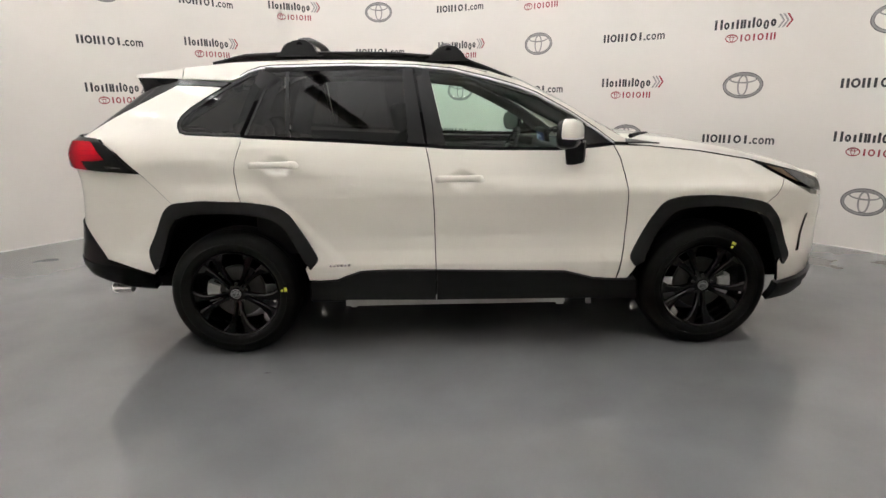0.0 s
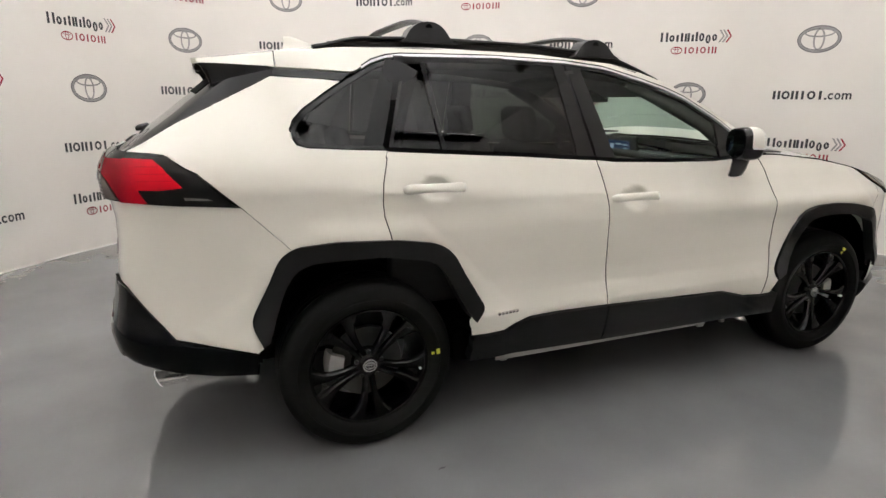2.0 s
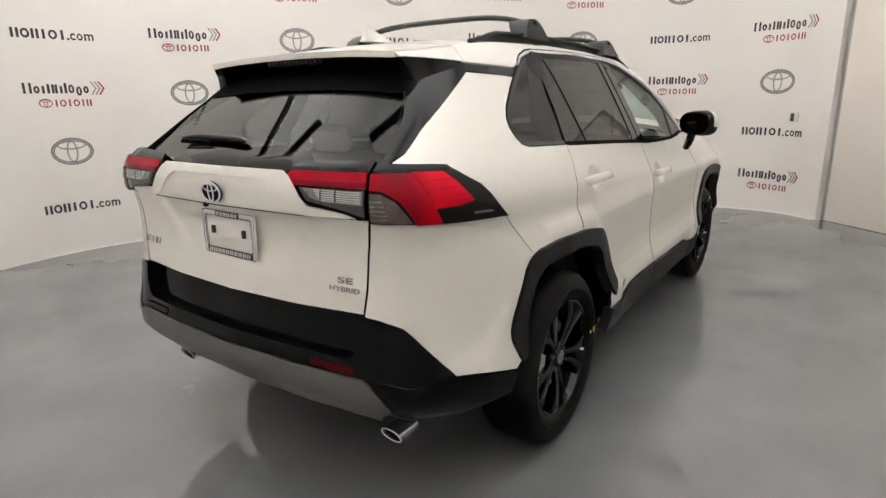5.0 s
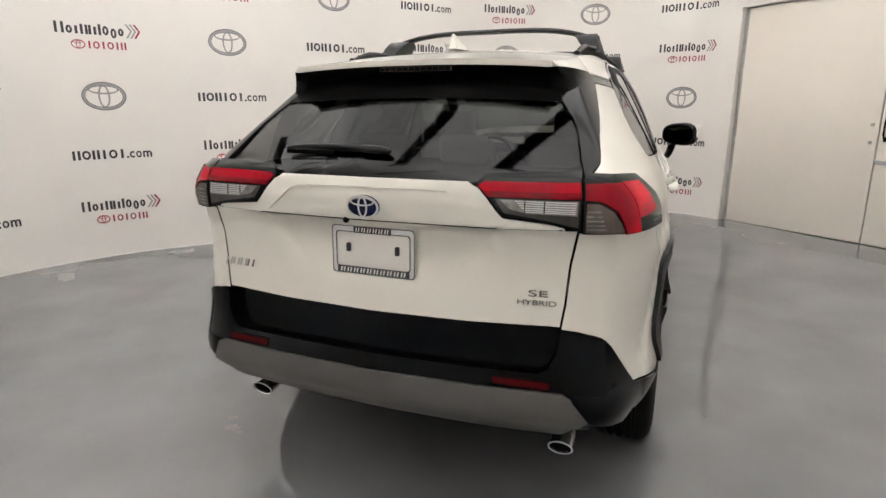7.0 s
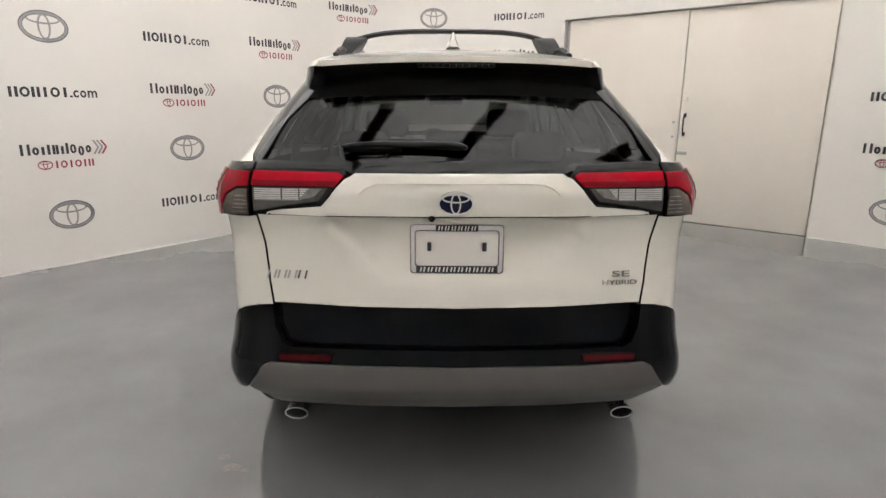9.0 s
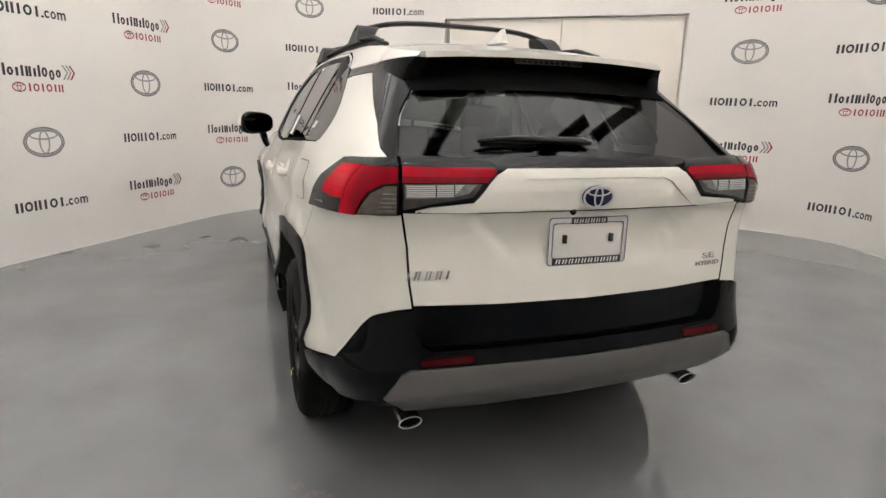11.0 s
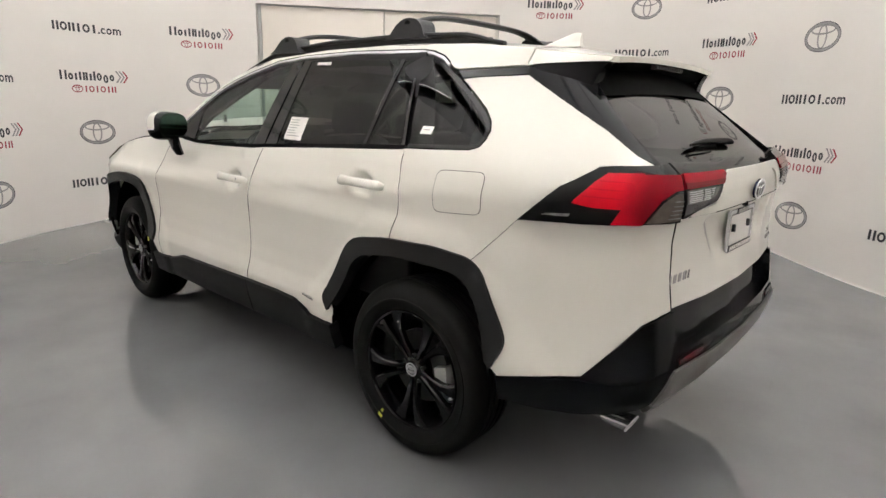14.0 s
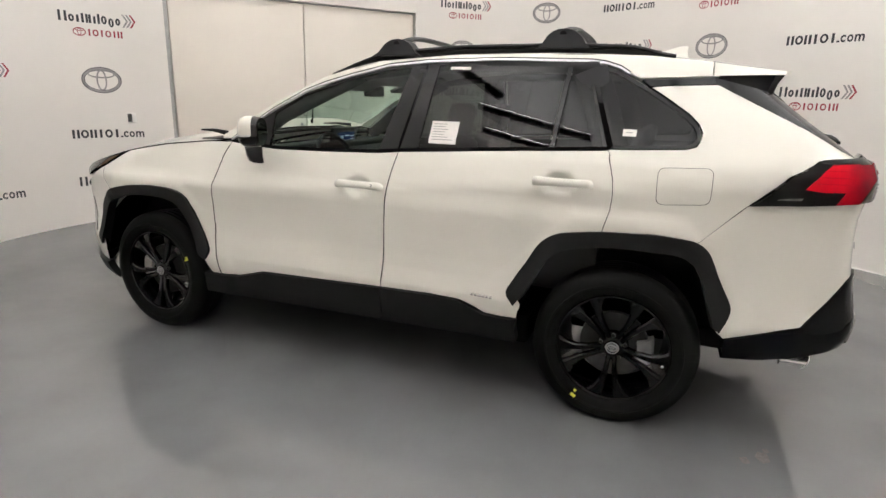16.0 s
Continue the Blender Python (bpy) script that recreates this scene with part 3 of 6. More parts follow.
NOSE = table([(0.20, 3.44), (0.30, 3.51), (0.45, 3.53), (0.60, 3.545), (0.80, 3.555), (0.95, 3.53), (1.05, 3.42), (1.15, 3.20), (1.25, 3.0)], 0.03)
RR = np.linspace(0, 1, 400)
DX_REAR = table([(0.0, 0.0), (0.4, 0.011), (0.7, 0.036), (0.79, 0.055), (0.84, 0.085), (0.88, 0.15), (0.91, 0.24), (0.94, 0.36), (0.965, 0.50), (0.985, 0.68), (1.0, 0.95)], 0.03)(RR)
DX_REAR -= DX_REAR[0]
DX_NOSE = 0.09 * RR ** 2 + 0.50 * RR ** 6.6
ARC = np.concatenate([[0], np.cumsum(np.hypot(np.diff(DX_REAR), np.diff(RR * 0.87)))])
ARC_END = ARC[-1]


def shoulder(x, z):
    g = smoothstep(0.78, 0.98, z) * (1 - smoothstep(1.20, 1.40, z))
    return z + 0.075 * (np.clip(x, -0.7, 2.3) - 1.0) * g


def swell(x, z):
    """The raised panels over the wheel arches."""
    out = 0
    for cx in (0.0, 2.69):
        ax, az = np.abs(x - cx), np.maximum(z - 0.36, 0)
        d = np.maximum(np.maximum(ax * 0.98, az), (ax + az) * 0.74)
        out = out + 0.010 * (1 - smoothstep(0.57, 0.63, d))
    for cx, cz in ((0.290, 1.076), (1.285, 0.990)):
        d = ((x - cx) / 0.062) ** 2 + ((z - cz) / 0.040) ** 2
        out = out - 0.034 * np.exp(-d ** 2)
    return out


def hollow(y, z):
    """The shallow trapezoid pressed into the tailgate round the plate."""
    yb = 0.30 + (z - 0.93) * 0.8
    return 0.022 * (1 - smoothstep(yb - 0.02, yb + 0.04, y)) * smoothstep(0.86, 0.97, z) * (1 - smoothstep(1.062, 1.076, z))


def wrap_uz(pts):
    """Outline points ('S', x, z) on the flank or ('R', y, z) on the tail, in tail-and-flank coordinates (u, z)."""
    out = []
    for k, a, z in pts:
        if k == "S":
            dx = a - float(REAR(z))
            u = float(np.interp(dx, DX_REAR, ARC)) if dx < DX_REAR[-1] else ARC_END + dx - DX_REAR[-1]
        else:
            r = a / float(HALF(shoulder(REAR(z) + 0.08, z)))
            u = float(np.sign(r) * np.interp(abs(r), RR, ARC))
        out.append((u, z))
    return out


def flank(side, push=0.0):
    def place(u, z):
        u, z = np.asarray(u, float), np.asarray(z, float)
        sg, au = np.sign(u) + (u == 0), np.abs(u)
        r = np.interp(au, ARC, RR)
        dx = np.where(au > ARC_END, DX_REAR[-1] + au - ARC_END, np.interp(au, ARC, DX_REAR))
        x = REAR(z) + dx + hollow(r * HALF(z), z)
        rn = np.interp(np.maximum(NOSE(z) - x, 0), DX_NOSE, RR)
        w = HALF(shoulder(x, z)) + swell(x, z) * smoothstep(0.90, 0.95, r)
        w = w + 0.018 * smoothstep(-0.75, -0.05, x) * (1 - smoothstep(0.90, 1.02, z))
        # the windows are nearly flat from the belt to the roof
        q = np.clip((z - 1.17) / 0.43, 0, 1)
        wa, wb = HALF(shoulder(x, 1.17)), HALF(shoulder(x, 1.60))
        w = np.where((q > 0) & (q < 1), wa + (wb - wa) * q + 0.020 * q * (1 - q), w)
        y = w * np.minimum(r, rn) * sg
        # normal push
        P = np.stack([x, y * side, z], -1)
        if push:
            nx = -(1 - smoothstep(0.3, 1.0, np.clip(au / ARC_END, 0, 1) ** 3))
            ny = np.sqrt(np.maximum(0, 1 - nx ** 2)) * sg * side
            P = P + push * np.stack([nx, ny, 0 * nx], -1)
        return P
    return place


TOP_EDGE = table([(-0.60, 1.562), (-0.45, 1.580), (-0.26, 1.603), (0.0, 1.625), (0.4, 1.637), (0.9, 1.630), (1.3, 1.597), (1.45, 1.562), (1.62, 1.510), (1.866, 1.385), (2.046, 1.275), (2.22, 1.185)], 0.05)
CROWN = table([(-0.6, 0.020), (0.0, 0.035), (0.9, 0.038), (1.4, 0.045), (1.7, 0.06), (2.2, 0.065)], 0.1)


def edge_y(x):
    z = TOP_EDGE(x)
    r = np.interp(np.maximum(x - REAR(z), 0), DX_REAR, RR)
    return HALF(shoulder(x, z)) * np.where(x < 0.2, np.maximum(r, 0.85), 1)


def top(x, y):
    x, y = np.asarray(x, float), np.asarray(y, float)
    return np.stack([x, y, TOP_EDGE(x) + CROWN(x) * (1 - np.clip(np.abs(y) / edge_y(x), 0, 1) ** 2.4)], -1)


HOOD_EDGE = table([(2.05, 1.175), (2.3, 1.160), (2.6, 1.130), (2.9, 1.078), (3.2, 1.005), (3.45, 0.93)], 0.05)


def hood_y(x):
    z = HOOD_EDGE(x)
    return HALF(shoulder(x, z)) * np.interp(np.maximum(NOSE(z) - x, 0), DX_NOSE, RR)


def hood(x, y):
    x, y = np.asarray(x, float), np.asarray(y, float)
    q = np.clip(np.abs(y) / np.maximum(hood_y(x), 0.05), 0, 1)
    return np.stack([x, y, HOOD_EDGE(x) + 0.052 * (1 - q ** 2.2) + 0.012 * np.exp(-((q - 0.62) / 0.12) ** 2)], -1)


def nose_face(y, z):
    y, z = np.asarray(y, float), np.asarray(z, float)
    r = np.clip(np.abs(y) / HALF(z), 0, 1)
    return np.stack([NOSE(z) - np.interp(r, RR, DX_NOSE), y, z], -1)


def S(*p):
    return [("S", x, z) for x, z in p]


def R(*p):
    return [("R", y, z) for y, z in p]


car = thing("parked_car", "pearl white five-door SUV with black cladding and black wheels", "car", (0, 0, 0))
car.rotation_euler.z = radians(-0.4)


def skin(name, pts, mat, parent=None, label="", soft=0.0, off=0.0, gap=0.0028, thick=0.018, grid=0.05, sides=(-1, 1), push=0.0, step=0.03):
    """A body panel on both flanks, from its outline."""
    uz = wrap_uz(dense3(pts, step))
    if soft:
        uz = rounded(uz, soft)
    out = []
    for sd in sides:
        par = parent[0 if sd < 0 else 1] if isinstance(parent, (list, tuple)) else (parent or car)
        out.append(sheet(name, uz, flank(sd, push), mat, par, label, thick, grid, gap, flip=sd > 0, off=off))
    return out


def dense3(pts, step):
    out = []
    for (k0, a0, z0), (k1, a1, z1) in zip(pts, pts[1:] + pts[:1]):
        n = max(1, int(math.hypot(a1 - a0, z1 - z0) / step)) if k0 == k1 else 1
        out += [(k0, a0 + (a1 - a0) * j / n, z0 + (z1 - z0) * j / n) for j in range(n)]
    return out


def tail(name, half, mat, parent=None, label="", off=0.0, gap=0.0022, thick=0.018, grid=0.05, inset=0.0):
    """A panel across the tail, from the outline of its half (from the middle at the top round to the middle at the bottom)."""
    pts = dense3(half + [("R", -a, z) for _, a, z in half[::-1] if a > 1e-6], 0.03)
    return sheet(name, wrap_uz(pts), flank(1), mat, parent or car, label, thick, grid, gap, flip=True, off=off - inset)


# arch outlines, rear arch at x = 0; the front arch is the same outline moved along
ARCH_OUT = [(-0.410, 0.520), (-0.452, 0.612), (-0.400, 0.710), (-0.330, 0.850), (-0.275, 0.888), (-0.12, 0.903), (0.11, 0.893), (0.278, 0.868), (0.345, 0.820), (0.442, 0.660), (0.494, 0.565), (0.446, 0.515)]
ARCH_IN = [(-0.385, 0.535), (-0.318, 0.735), (-0.275, 0.800), (-0.215, 0.825), (-0.05, 0.832), (0.06, 0.831), (0.244, 0.800), (0.308, 0.753), (0.404, 0.570)]
FARCH_OUT = [(2.245, 0.505), (2.212, 0.555), (2.32, 0.760), (2.392, 0.865), (2.485, 0.893), (2.64, 0.898), (2.80, 0.886), (2.960, 0.855), (3.058, 0.760), (3.147, 0.535), (3.115, 0.487)]
FARCH_IN = [(2.29, 0.53), (2.375, 0.715), (2.455, 0.812), (2.55, 0.833), (2.70, 0.835), (2.81, 0.823), (2.962, 0.783), (3.038, 0.685), (3.098, 0.51)]

ARCH_OUT, ARCH_IN, FARCH_OUT, FARCH_IN = [rounded(q, r, closed=False, n=5) for q, r in ((ARCH_OUT, 0.045), (ARCH_IN, 0.05), (FARCH_OUT, 0.045), (FARCH_IN, 0.05))]

# ---------------------------------------------------------------- car: body panels
rear_door = skin("rear_door", S((0.104, 1.228), (0.36, 1.213), (0.67, 1.195), (1.090, 1.167), (1.108, 1.07), (1.122, 0.96), (1.130, 0.80), (1.133, 0.60), (1.136, 0.499),
                               (0.869, 0.503), (0.72, 0.498), (0.66, 0.478), (0.59, 0.452), (0.50, 0.447), (0.432, 0.450), (0.415, 0.525), (0.445, 0.565), (0.392, 0.655), (0.300, 0.80), (0.245, 0.842), (0.096, 0.868),
                               (0.080, 0.93), (0.066, 0.985), (0.062, 1.05), (0.068, 1.11)), M_PAINT, grid=0.02)
front_door = skin("front_door", S((1.090, 1.167), (1.194, 1.157), (1.50, 1.146), (1.813, 1.141), (2.000, 1.150), (2.134, 1.163), (2.165, 1.09), (2.186, 0.99), (2.196, 0.87), (2.196, 0.74), (2.182, 0.60), (2.150, 0.43),
                                (2.027, 0.434), (1.95, 0.455), (1.861, 0.479), (1.50, 0.488), (1.136, 0.499), (1.133, 0.60), (1.130, 0.80), (1.122, 0.96), (1.108, 1.07)), M_PAINT, grid=0.02)
# front wing with the painted bumper corner
wing = skin("front_wing", S((2.134, 1.163), (2.30, 1.158), (2.60, 1.126), (2.90, 1.074), (2.96, 1.045), (3.10, 0.97), (3.03, 0.88), (2.94, 0.828), (2.80, 0.86), (2.64, 0.872), (2.495, 0.866), (2.415, 0.842),
                           (2.345, 0.750), (2.245, 0.560), (2.262, 0.505), (2.215, 0.43), (2.150, 0.43), (2.182, 0.60), (2.196, 0.74), (2.196, 0.87), (2.186, 0.99), (2.165, 1.09)), M_PAINT)
front_bumper = skin("front_bumper_corner", S((3.10, 0.97), (3.20, 0.915), (3.30, 0.87), (3.42, 0.85), (3.46, 0.70), (3.47, 0.52), (3.475, 0.41), (3.36, 0.395), (3.12, 0.375), (3.085, 0.487), (3.10, 0.535), (3.012, 0.745), (2.94, 0.828), (3.03, 0.88)), M_PAINT, gap=0.001)
skin("fog_slot", S((3.275, 0.75), (3.295, 0.76), (3.235, 0.55), (3.215, 0.55)), M_GLOSSBLK, front_bumper, off=0.002, gap=0, thick=0.004)
skin("front_lip", S((3.10, 0.372), (3.36, 0.392), (3.475, 0.407), (3.485, 0.36), (3.475, 0.30), (3.40, 0.268), (3.20, 0.258), (3.08, 0.258)), M_CLAD, label="matt black lower bumper lip", off=0.022, thick=0.04)
headlight = skin("headlight", S((2.985, 1.045), (3.22, 1.000), (3.36, 0.955), (3.40, 0.875), (3.30, 0.895), (3.14, 0.965)), M_SMOKE, label="dark wrap-round headlight", thick=0.03, off=0.003)
skin("amber_marker", S((3.005, 1.036), (3.10, 1.014), (3.185, 0.946), (3.135, 0.968)), M_ORANGE, headlight, "dull brown side marker", off=0.006, gap=0, thick=0.004)
skin("lamp_lens", S((3.115, 1.012), (3.22, 0.992), (3.35, 0.952), (3.38, 0.890), (3.29, 0.902), (3.20, 0.944)), M_DIMLENS, headlight, "grey headlight lens", off=0.006, gap=0, thick=0.004)

QG = [(0.228, 1.590), (0.17, 1.580), (0.105, 1.560), (0.03, 1.520), (-0.01, 1.498), (-0.10, 1.443), (-0.195, 1.380), (-0.235, 1.342), (-0.250, 1.312), (-0.248, 1.285), (-0.234, 1.260), (-0.20, 1.248), (0.0, 1.238), (0.096, 1.234)]
QI = [(0.214, 1.575), (0.172, 1.566), (0.11, 1.546), (0.038, 1.506), (-0.002, 1.484), (-0.092, 1.430), (-0.184, 1.368), (-0.222, 1.333), (-0.235, 1.309), (-0.233, 1.287), (-0.222, 1.269), (-0.198, 1.261), (0.0, 1.251), (0.088, 1.248)]
quarter = skin("quarter_panel", S((0.096, 0.868), (0.080, 0.93), (0.066, 0.985), (0.062, 1.05), (0.068, 1.11), (0.104, 1.230), (0.0, 1.234), (-0.20, 1.244), (-0.238, 1.256), (-0.253, 1.283), (-0.256, 1.313), (-0.240, 1.346), (-0.199, 1.386),
                                (-0.104, 1.449), (-0.035, 1.491), (-0.10, 1.498), (-0.297, 1.506), (-0.38, 1.464), (-0.49, 1.409), (-0.644, 1.332), (-0.76, 1.262)) + R((0.668, 1.234), (0.69, 1.230)) +
               S((-0.72, 1.226), (-0.680, 1.223), (-0.625, 1.184), (-0.585, 1.164), (-0.452, 1.043), (-0.300, 0.889), (-0.265, 0.858), (-0.12, 0.875)), M_PAINT, grid=0.04, gap=0.001)
bumper_cover = skin("rear_bumper_corner", S((-0.452, 1.042), (-0.56, 1.050), (-0.66, 1.054), (-0.76, 1.062), (-0.852, 1.074)) + R((0.642, 1.076), (0.624, 0.98), (0.618, 0.90), (0.616, 0.86), (0.606, 0.782), (0.655, 0.777), (0.700, 0.766)) +
                    S((-0.852, 0.755), (-0.792, 0.670), (-0.708, 0.564), (-0.57, 0.532), (-0.430, 0.493), (-0.400, 0.520), (-0.420, 0.612), (-0.375, 0.705), (-0.305, 0.835), (-0.265, 0.858), (-0.300, 0.889)), M_PAINT, grid=0.04, gap=0.0007)
roof_side = skin("roof_side", S((-0.272, 1.543), (0.012, 1.530), (0.035, 1.537), (0.105, 1.580), (0.17, 1.599), (0.235, 1.608), (0.667, 1.615), (1.03, 1.605), (1.24, 1.585), (1.458, 1.532), (1.60, 1.490), (1.708, 1.450), (1.89, 1.350),
                                (2.04, 1.250), (2.134, 1.182), (2.20, 1.178), (2.20, 1.195), (2.046, 1.280), (1.866, 1.390), (1.62, 1.514), (1.45, 1.566), (1.3, 1.600), (0.9, 1.632), (0.4, 1.639), (0.0, 1.628), (-0.27, 1.604)), M_PAINT, gap=0.0, grid=0.04)
# chrome line along the window tops
CH = [(0.06, 1.540), (0.105, 1.568), (0.17, 1.588), (0.235, 1.596), (0.667, 1.603), (1.03, 1.593), (1.24, 1.573), (1.458, 1.520), (1.60, 1.479), (1.708, 1.438), (1.89, 1.338), (2.04, 1.238), (2.134, 1.168)]
skin("chrome_moulding", S(*CH) + S(*[(x, z + 0.009) for x, z in CH[::-1]]), M_BRIGHT, label="bright chrome window moulding", gap=0, off=0.005, thick=0.012)
skin("roof_seam", S(*[(x, z + 0.009) for x, z in CH]) + S(*[(x, z + 0.0165) for x, z in CH[::-1]]), M_GAP, gap=0, off=0.0025, thick=0)
skin("black_strip", S((0.012, 1.527), (-0.278, 1.540), (-0.297, 1.509), (-0.030, 1.495)), M_GLOSSBLK, label="gloss black strip behind the quarter window", off=-0.002)
belt = [(0.104, 1.228), (0.36, 1.213), (0.67, 1.195), (1.090, 1.167), (1.194, 1.157), (1.50, 1.146), (1.813, 1.141), (2.000, 1.150), (2.134, 1.163)]
skin("belt_moulding", S(*belt) + S(*[(x, z + 0.014) for x, z in belt[::-1]]), M_GAP, label="black rubber belt moulding", gap=0, off=0.001)
# black pillars and frames
skin("front_window_frame", S((1.030, 1.592), (1.24, 1.572), (1.458, 1.519), (1.708, 1.437), (1.89, 1.337), (2.04, 1.237), (2.120, 1.176), (1.87, 1.156), (1.872, 1.322), (1.708, 1.419), (1.458, 1.503), (1.24, 1.556), (1.115, 1.570), (1.205, 1.172), (1.096, 1.178)), M_GLOSSBLK, front_door, "black pillar trim and window frame", off=-0.003)
skin("rear_window_frame", S((1.024, 1.592), (1.090, 1.180), (0.990, 1.187), (0.962, 1.578), (0.667, 1.590), (0.338, 1.584), (0.360, 1.224), (0.332, 1.226), (0.308, 1.583), (0.252, 1.580), (0.130, 1.240), (0.108, 1.242), (0.238, 1.594), (0.667, 1.601)), M_GLOSSBLK, rear_door, "black pillar trim and window frame", off=-0.003)
skin("pillar_backing", S((0.98, 1.59), (1.09, 1.585), (1.17, 1.172), (1.03, 1.18)), M_GAP, gap=0, off=-0.018, thick=0)
skin("pillar_backing", S((0.20, 1.60), (0.27, 1.60), (0.15, 1.24), (0.075, 1.235)), M_GAP, gap=0, off=-0.018, thick=0)
# glass
skin("front_window", S((1.115, 1.570), (1.24, 1.556), (1.458, 1.503), (1.708, 1.419), (1.872, 1.322), (1.87, 1.150), (1.50, 1.152), (1.205, 1.164)), M_GLASS, front_door, "clear greenish side window", gap=0, off=-0.006, thick=0)
skin("rear_window", S((0.338, 1.584), (0.667, 1.590), (0.962, 1.578), (0.990, 1.180), (0.67, 1.202), (0.360, 1.220)), M_PRIV, rear_door, "dark privacy glass window", gap=0, off=-0.006, thick=0)
skin("fixed_window", S((0.252, 1.580), (0.308, 1.583), (0.332, 1.222), (0.122, 1.236)), M_PRIV, rear_door, "dark privacy glass window", gap=0, off=-0.006, thick=0)
skin("quarter_window", S(*QI), M_PRIV, quarter, "dark privacy glass quarter window", gap=0, off=-0.004, thick=0)
skin("quarter_window_rim", S(*QG, *QI[::-1]), M_GLOSSBLK, quarter, "black window rim", gap=0, off=-0.001, thick=0.015)
# cladding
skin("rear_arch_cladding", S(*ARCH_OUT, *ARCH_IN[::-1]), M_CLAD, label="matt black wheel arch cladding", off=0.016, thick=0.05, gap=0.0, grid=0.04)
skin("front_arch_cladding", S(*FARCH_OUT, *FARCH_IN[::-1]), M_CLAD, label="matt black wheel arch cladding", off=0.016, thick=0.05, gap=0.0, grid=0.04)
RT = [(0.44, 0.446), (0.50, 0.446), (0.59, 0.450), (0.66, 0.476), (0.72, 0.496), (0.869, 0.501), (1.134, 0.497)]
skin("sill_cladding", S(*RT, (1.134, 0.318), (0.43, 0.33)), M_CLAD, label="matt black sill cladding", off=0.014, thick=0.05, gap=0.0015)
RF = [(1.138, 0.497), (1.50, 0.487), (1.861, 0.477), (1.95, 0.453), (2.027, 0.432), (2.15, 0.428), (2.26, 0.428)]
skin("sill_cladding", S(*RF, (2.28, 0.31), (1.138, 0.318)), M_CLAD, label="matt black sill cladding", off=0.014, thick=0.05, gap=0.0015)

# ---------------------------------------------------------------- car: tail
M_PILLAR = material("black_pillar_gloss", (0.004, 0.004, 0.0045), 0.10, vary=0.05, rough_vary=0.02, spec=0.15)
M_RECESS = material("satin_black_recess", (0.0013, 0.0016, 0.0028), 0.07, vary=0.08, rough_vary=0.02, spec=0.10)
hatch = tail("tailgate", R((0, 1.078), (0.30, 1.079), (0.638, 1.083), (0.620, 0.98), (0.614, 0.90), (0.612, 0.86), (0.602, 0.788), (0.30, 0.779), (0, 0.776)), M_PAINT, grid=0.04)
tail("tailgate_garnish", R((0, 1.206), (0.300, 1.206), (0.335, 1.188), (0.415, 1.113), (0.55, 1.099), (0.60, 1.096), (0.605, 1.084), (0.415, 1.080), (0, 1.080)), M_PAINT, hatch, "white raised tailgate moulding", off=0.012, thick=0.03, gap=0.0015, grid=0.03)
GO = R((0, 1.205), (0.322, 1.205), (0.352, 1.192), (0.426, 1.113), (0.60, 1.097), (0.585, 1.087), (0.415, 1.083), (0.382, 1.092), (0.288, 1.165), (0.255, 1.178), (0, 1.179))
tail("garnish_seam", R((0, 1.0835), (0.405, 1.0838), (0.598, 1.0885), (0.598, 1.0850), (0.405, 1.0806), (0, 1.0803)), M_GAP, hatch, off=0.0135, thick=0, gap=0, grid=0.03)
tail("garnish_ridge", GO, M_PAINT, hatch, off=0.0175, thick=0.008, gap=0, grid=0.02)


def tail_glass(u, z):
    """The gently bowed sheet of the rear window, in the tail's own coordinates."""
    p = flank(1)(u, z)
    p[..., 0] = REAR(np.asarray(z, float)) + 0.165 * p[..., 1] ** 2
    return p


def glass_pane(name, half, mat, parent, label, off):
    pts = dense3(half + [("R", -a, z) for _, a, z in half[::-1] if a > 1e-6], 0.03)
    return sheet(name, wrap_uz(pts), tail_glass, mat, parent, label, 0, 0.05, 0, flip=True, off=off)


rear_glass = glass_pane("rear_window", R((0, 1.510), (0.455, 1.510), (0.50, 1.45), (0.56, 1.37), (0.635, 1.245), (0.62, 1.238), (0.36, 1.222), (0.31, 1.204), (0, 1.204)), M_PRIV, hatch, "dark tinted rear window", -0.004)
glass_pane("window_shade_band", R((0, 1.556), (0.455, 1.556), (0.475, 1.51), (0.515, 1.440), (0.47, 1.441), (0.40, 1.445), (0.25, 1.451), (0, 1.454)), M_GAP, rear_glass, "black border of the rear window", 0.001)
skin("rear_pillar_trim", S((-0.276, 1.541), (-0.46, 1.553)) + R((0.50, 1.530), (0.462, 1.510), (0.505, 1.450), (0.565, 1.370), (0.640, 1.243), (0.645, 1.236), (0.664, 1.236)) + S((-0.762, 1.260), (-0.644, 1.329), (-0.49, 1.406), (-0.38, 1.461), (-0.297, 1.503)), M_PILLAR, [hatch, hatch], "gloss black pillar trim", off=0.0, grid=0.03)
tail("tailgate_recess", R((0, 0.775), (0.30, 0.778), (0.600, 0.786), (0.592, 0.71), (0.572, 0.665), (0.545, 0.648), (0, 0.643)), M_RECESS, hatch, "black panel under the tailgate", inset=0.030, thick=0.01, gap=0.0)
BH = R((0, 0.640), (0.548, 0.644), (0.575, 0.660), (0.597, 0.71), (0.604, 0.779), (0.655, 0.774), (0.700, 0.763)) + \
    S((-0.850, 0.752), (-0.790, 0.667), (-0.708, 0.561), (-0.57, 0.529), (-0.432, 0.490), (-0.432, 0.405), (-0.58, 0.408), (-0.69, 0.425)) + \
    R((0.755, 0.465), (0.712, 0.488), (0.700, 0.500), (0.645, 0.580), (0.620, 0.594), (0, 0.588))
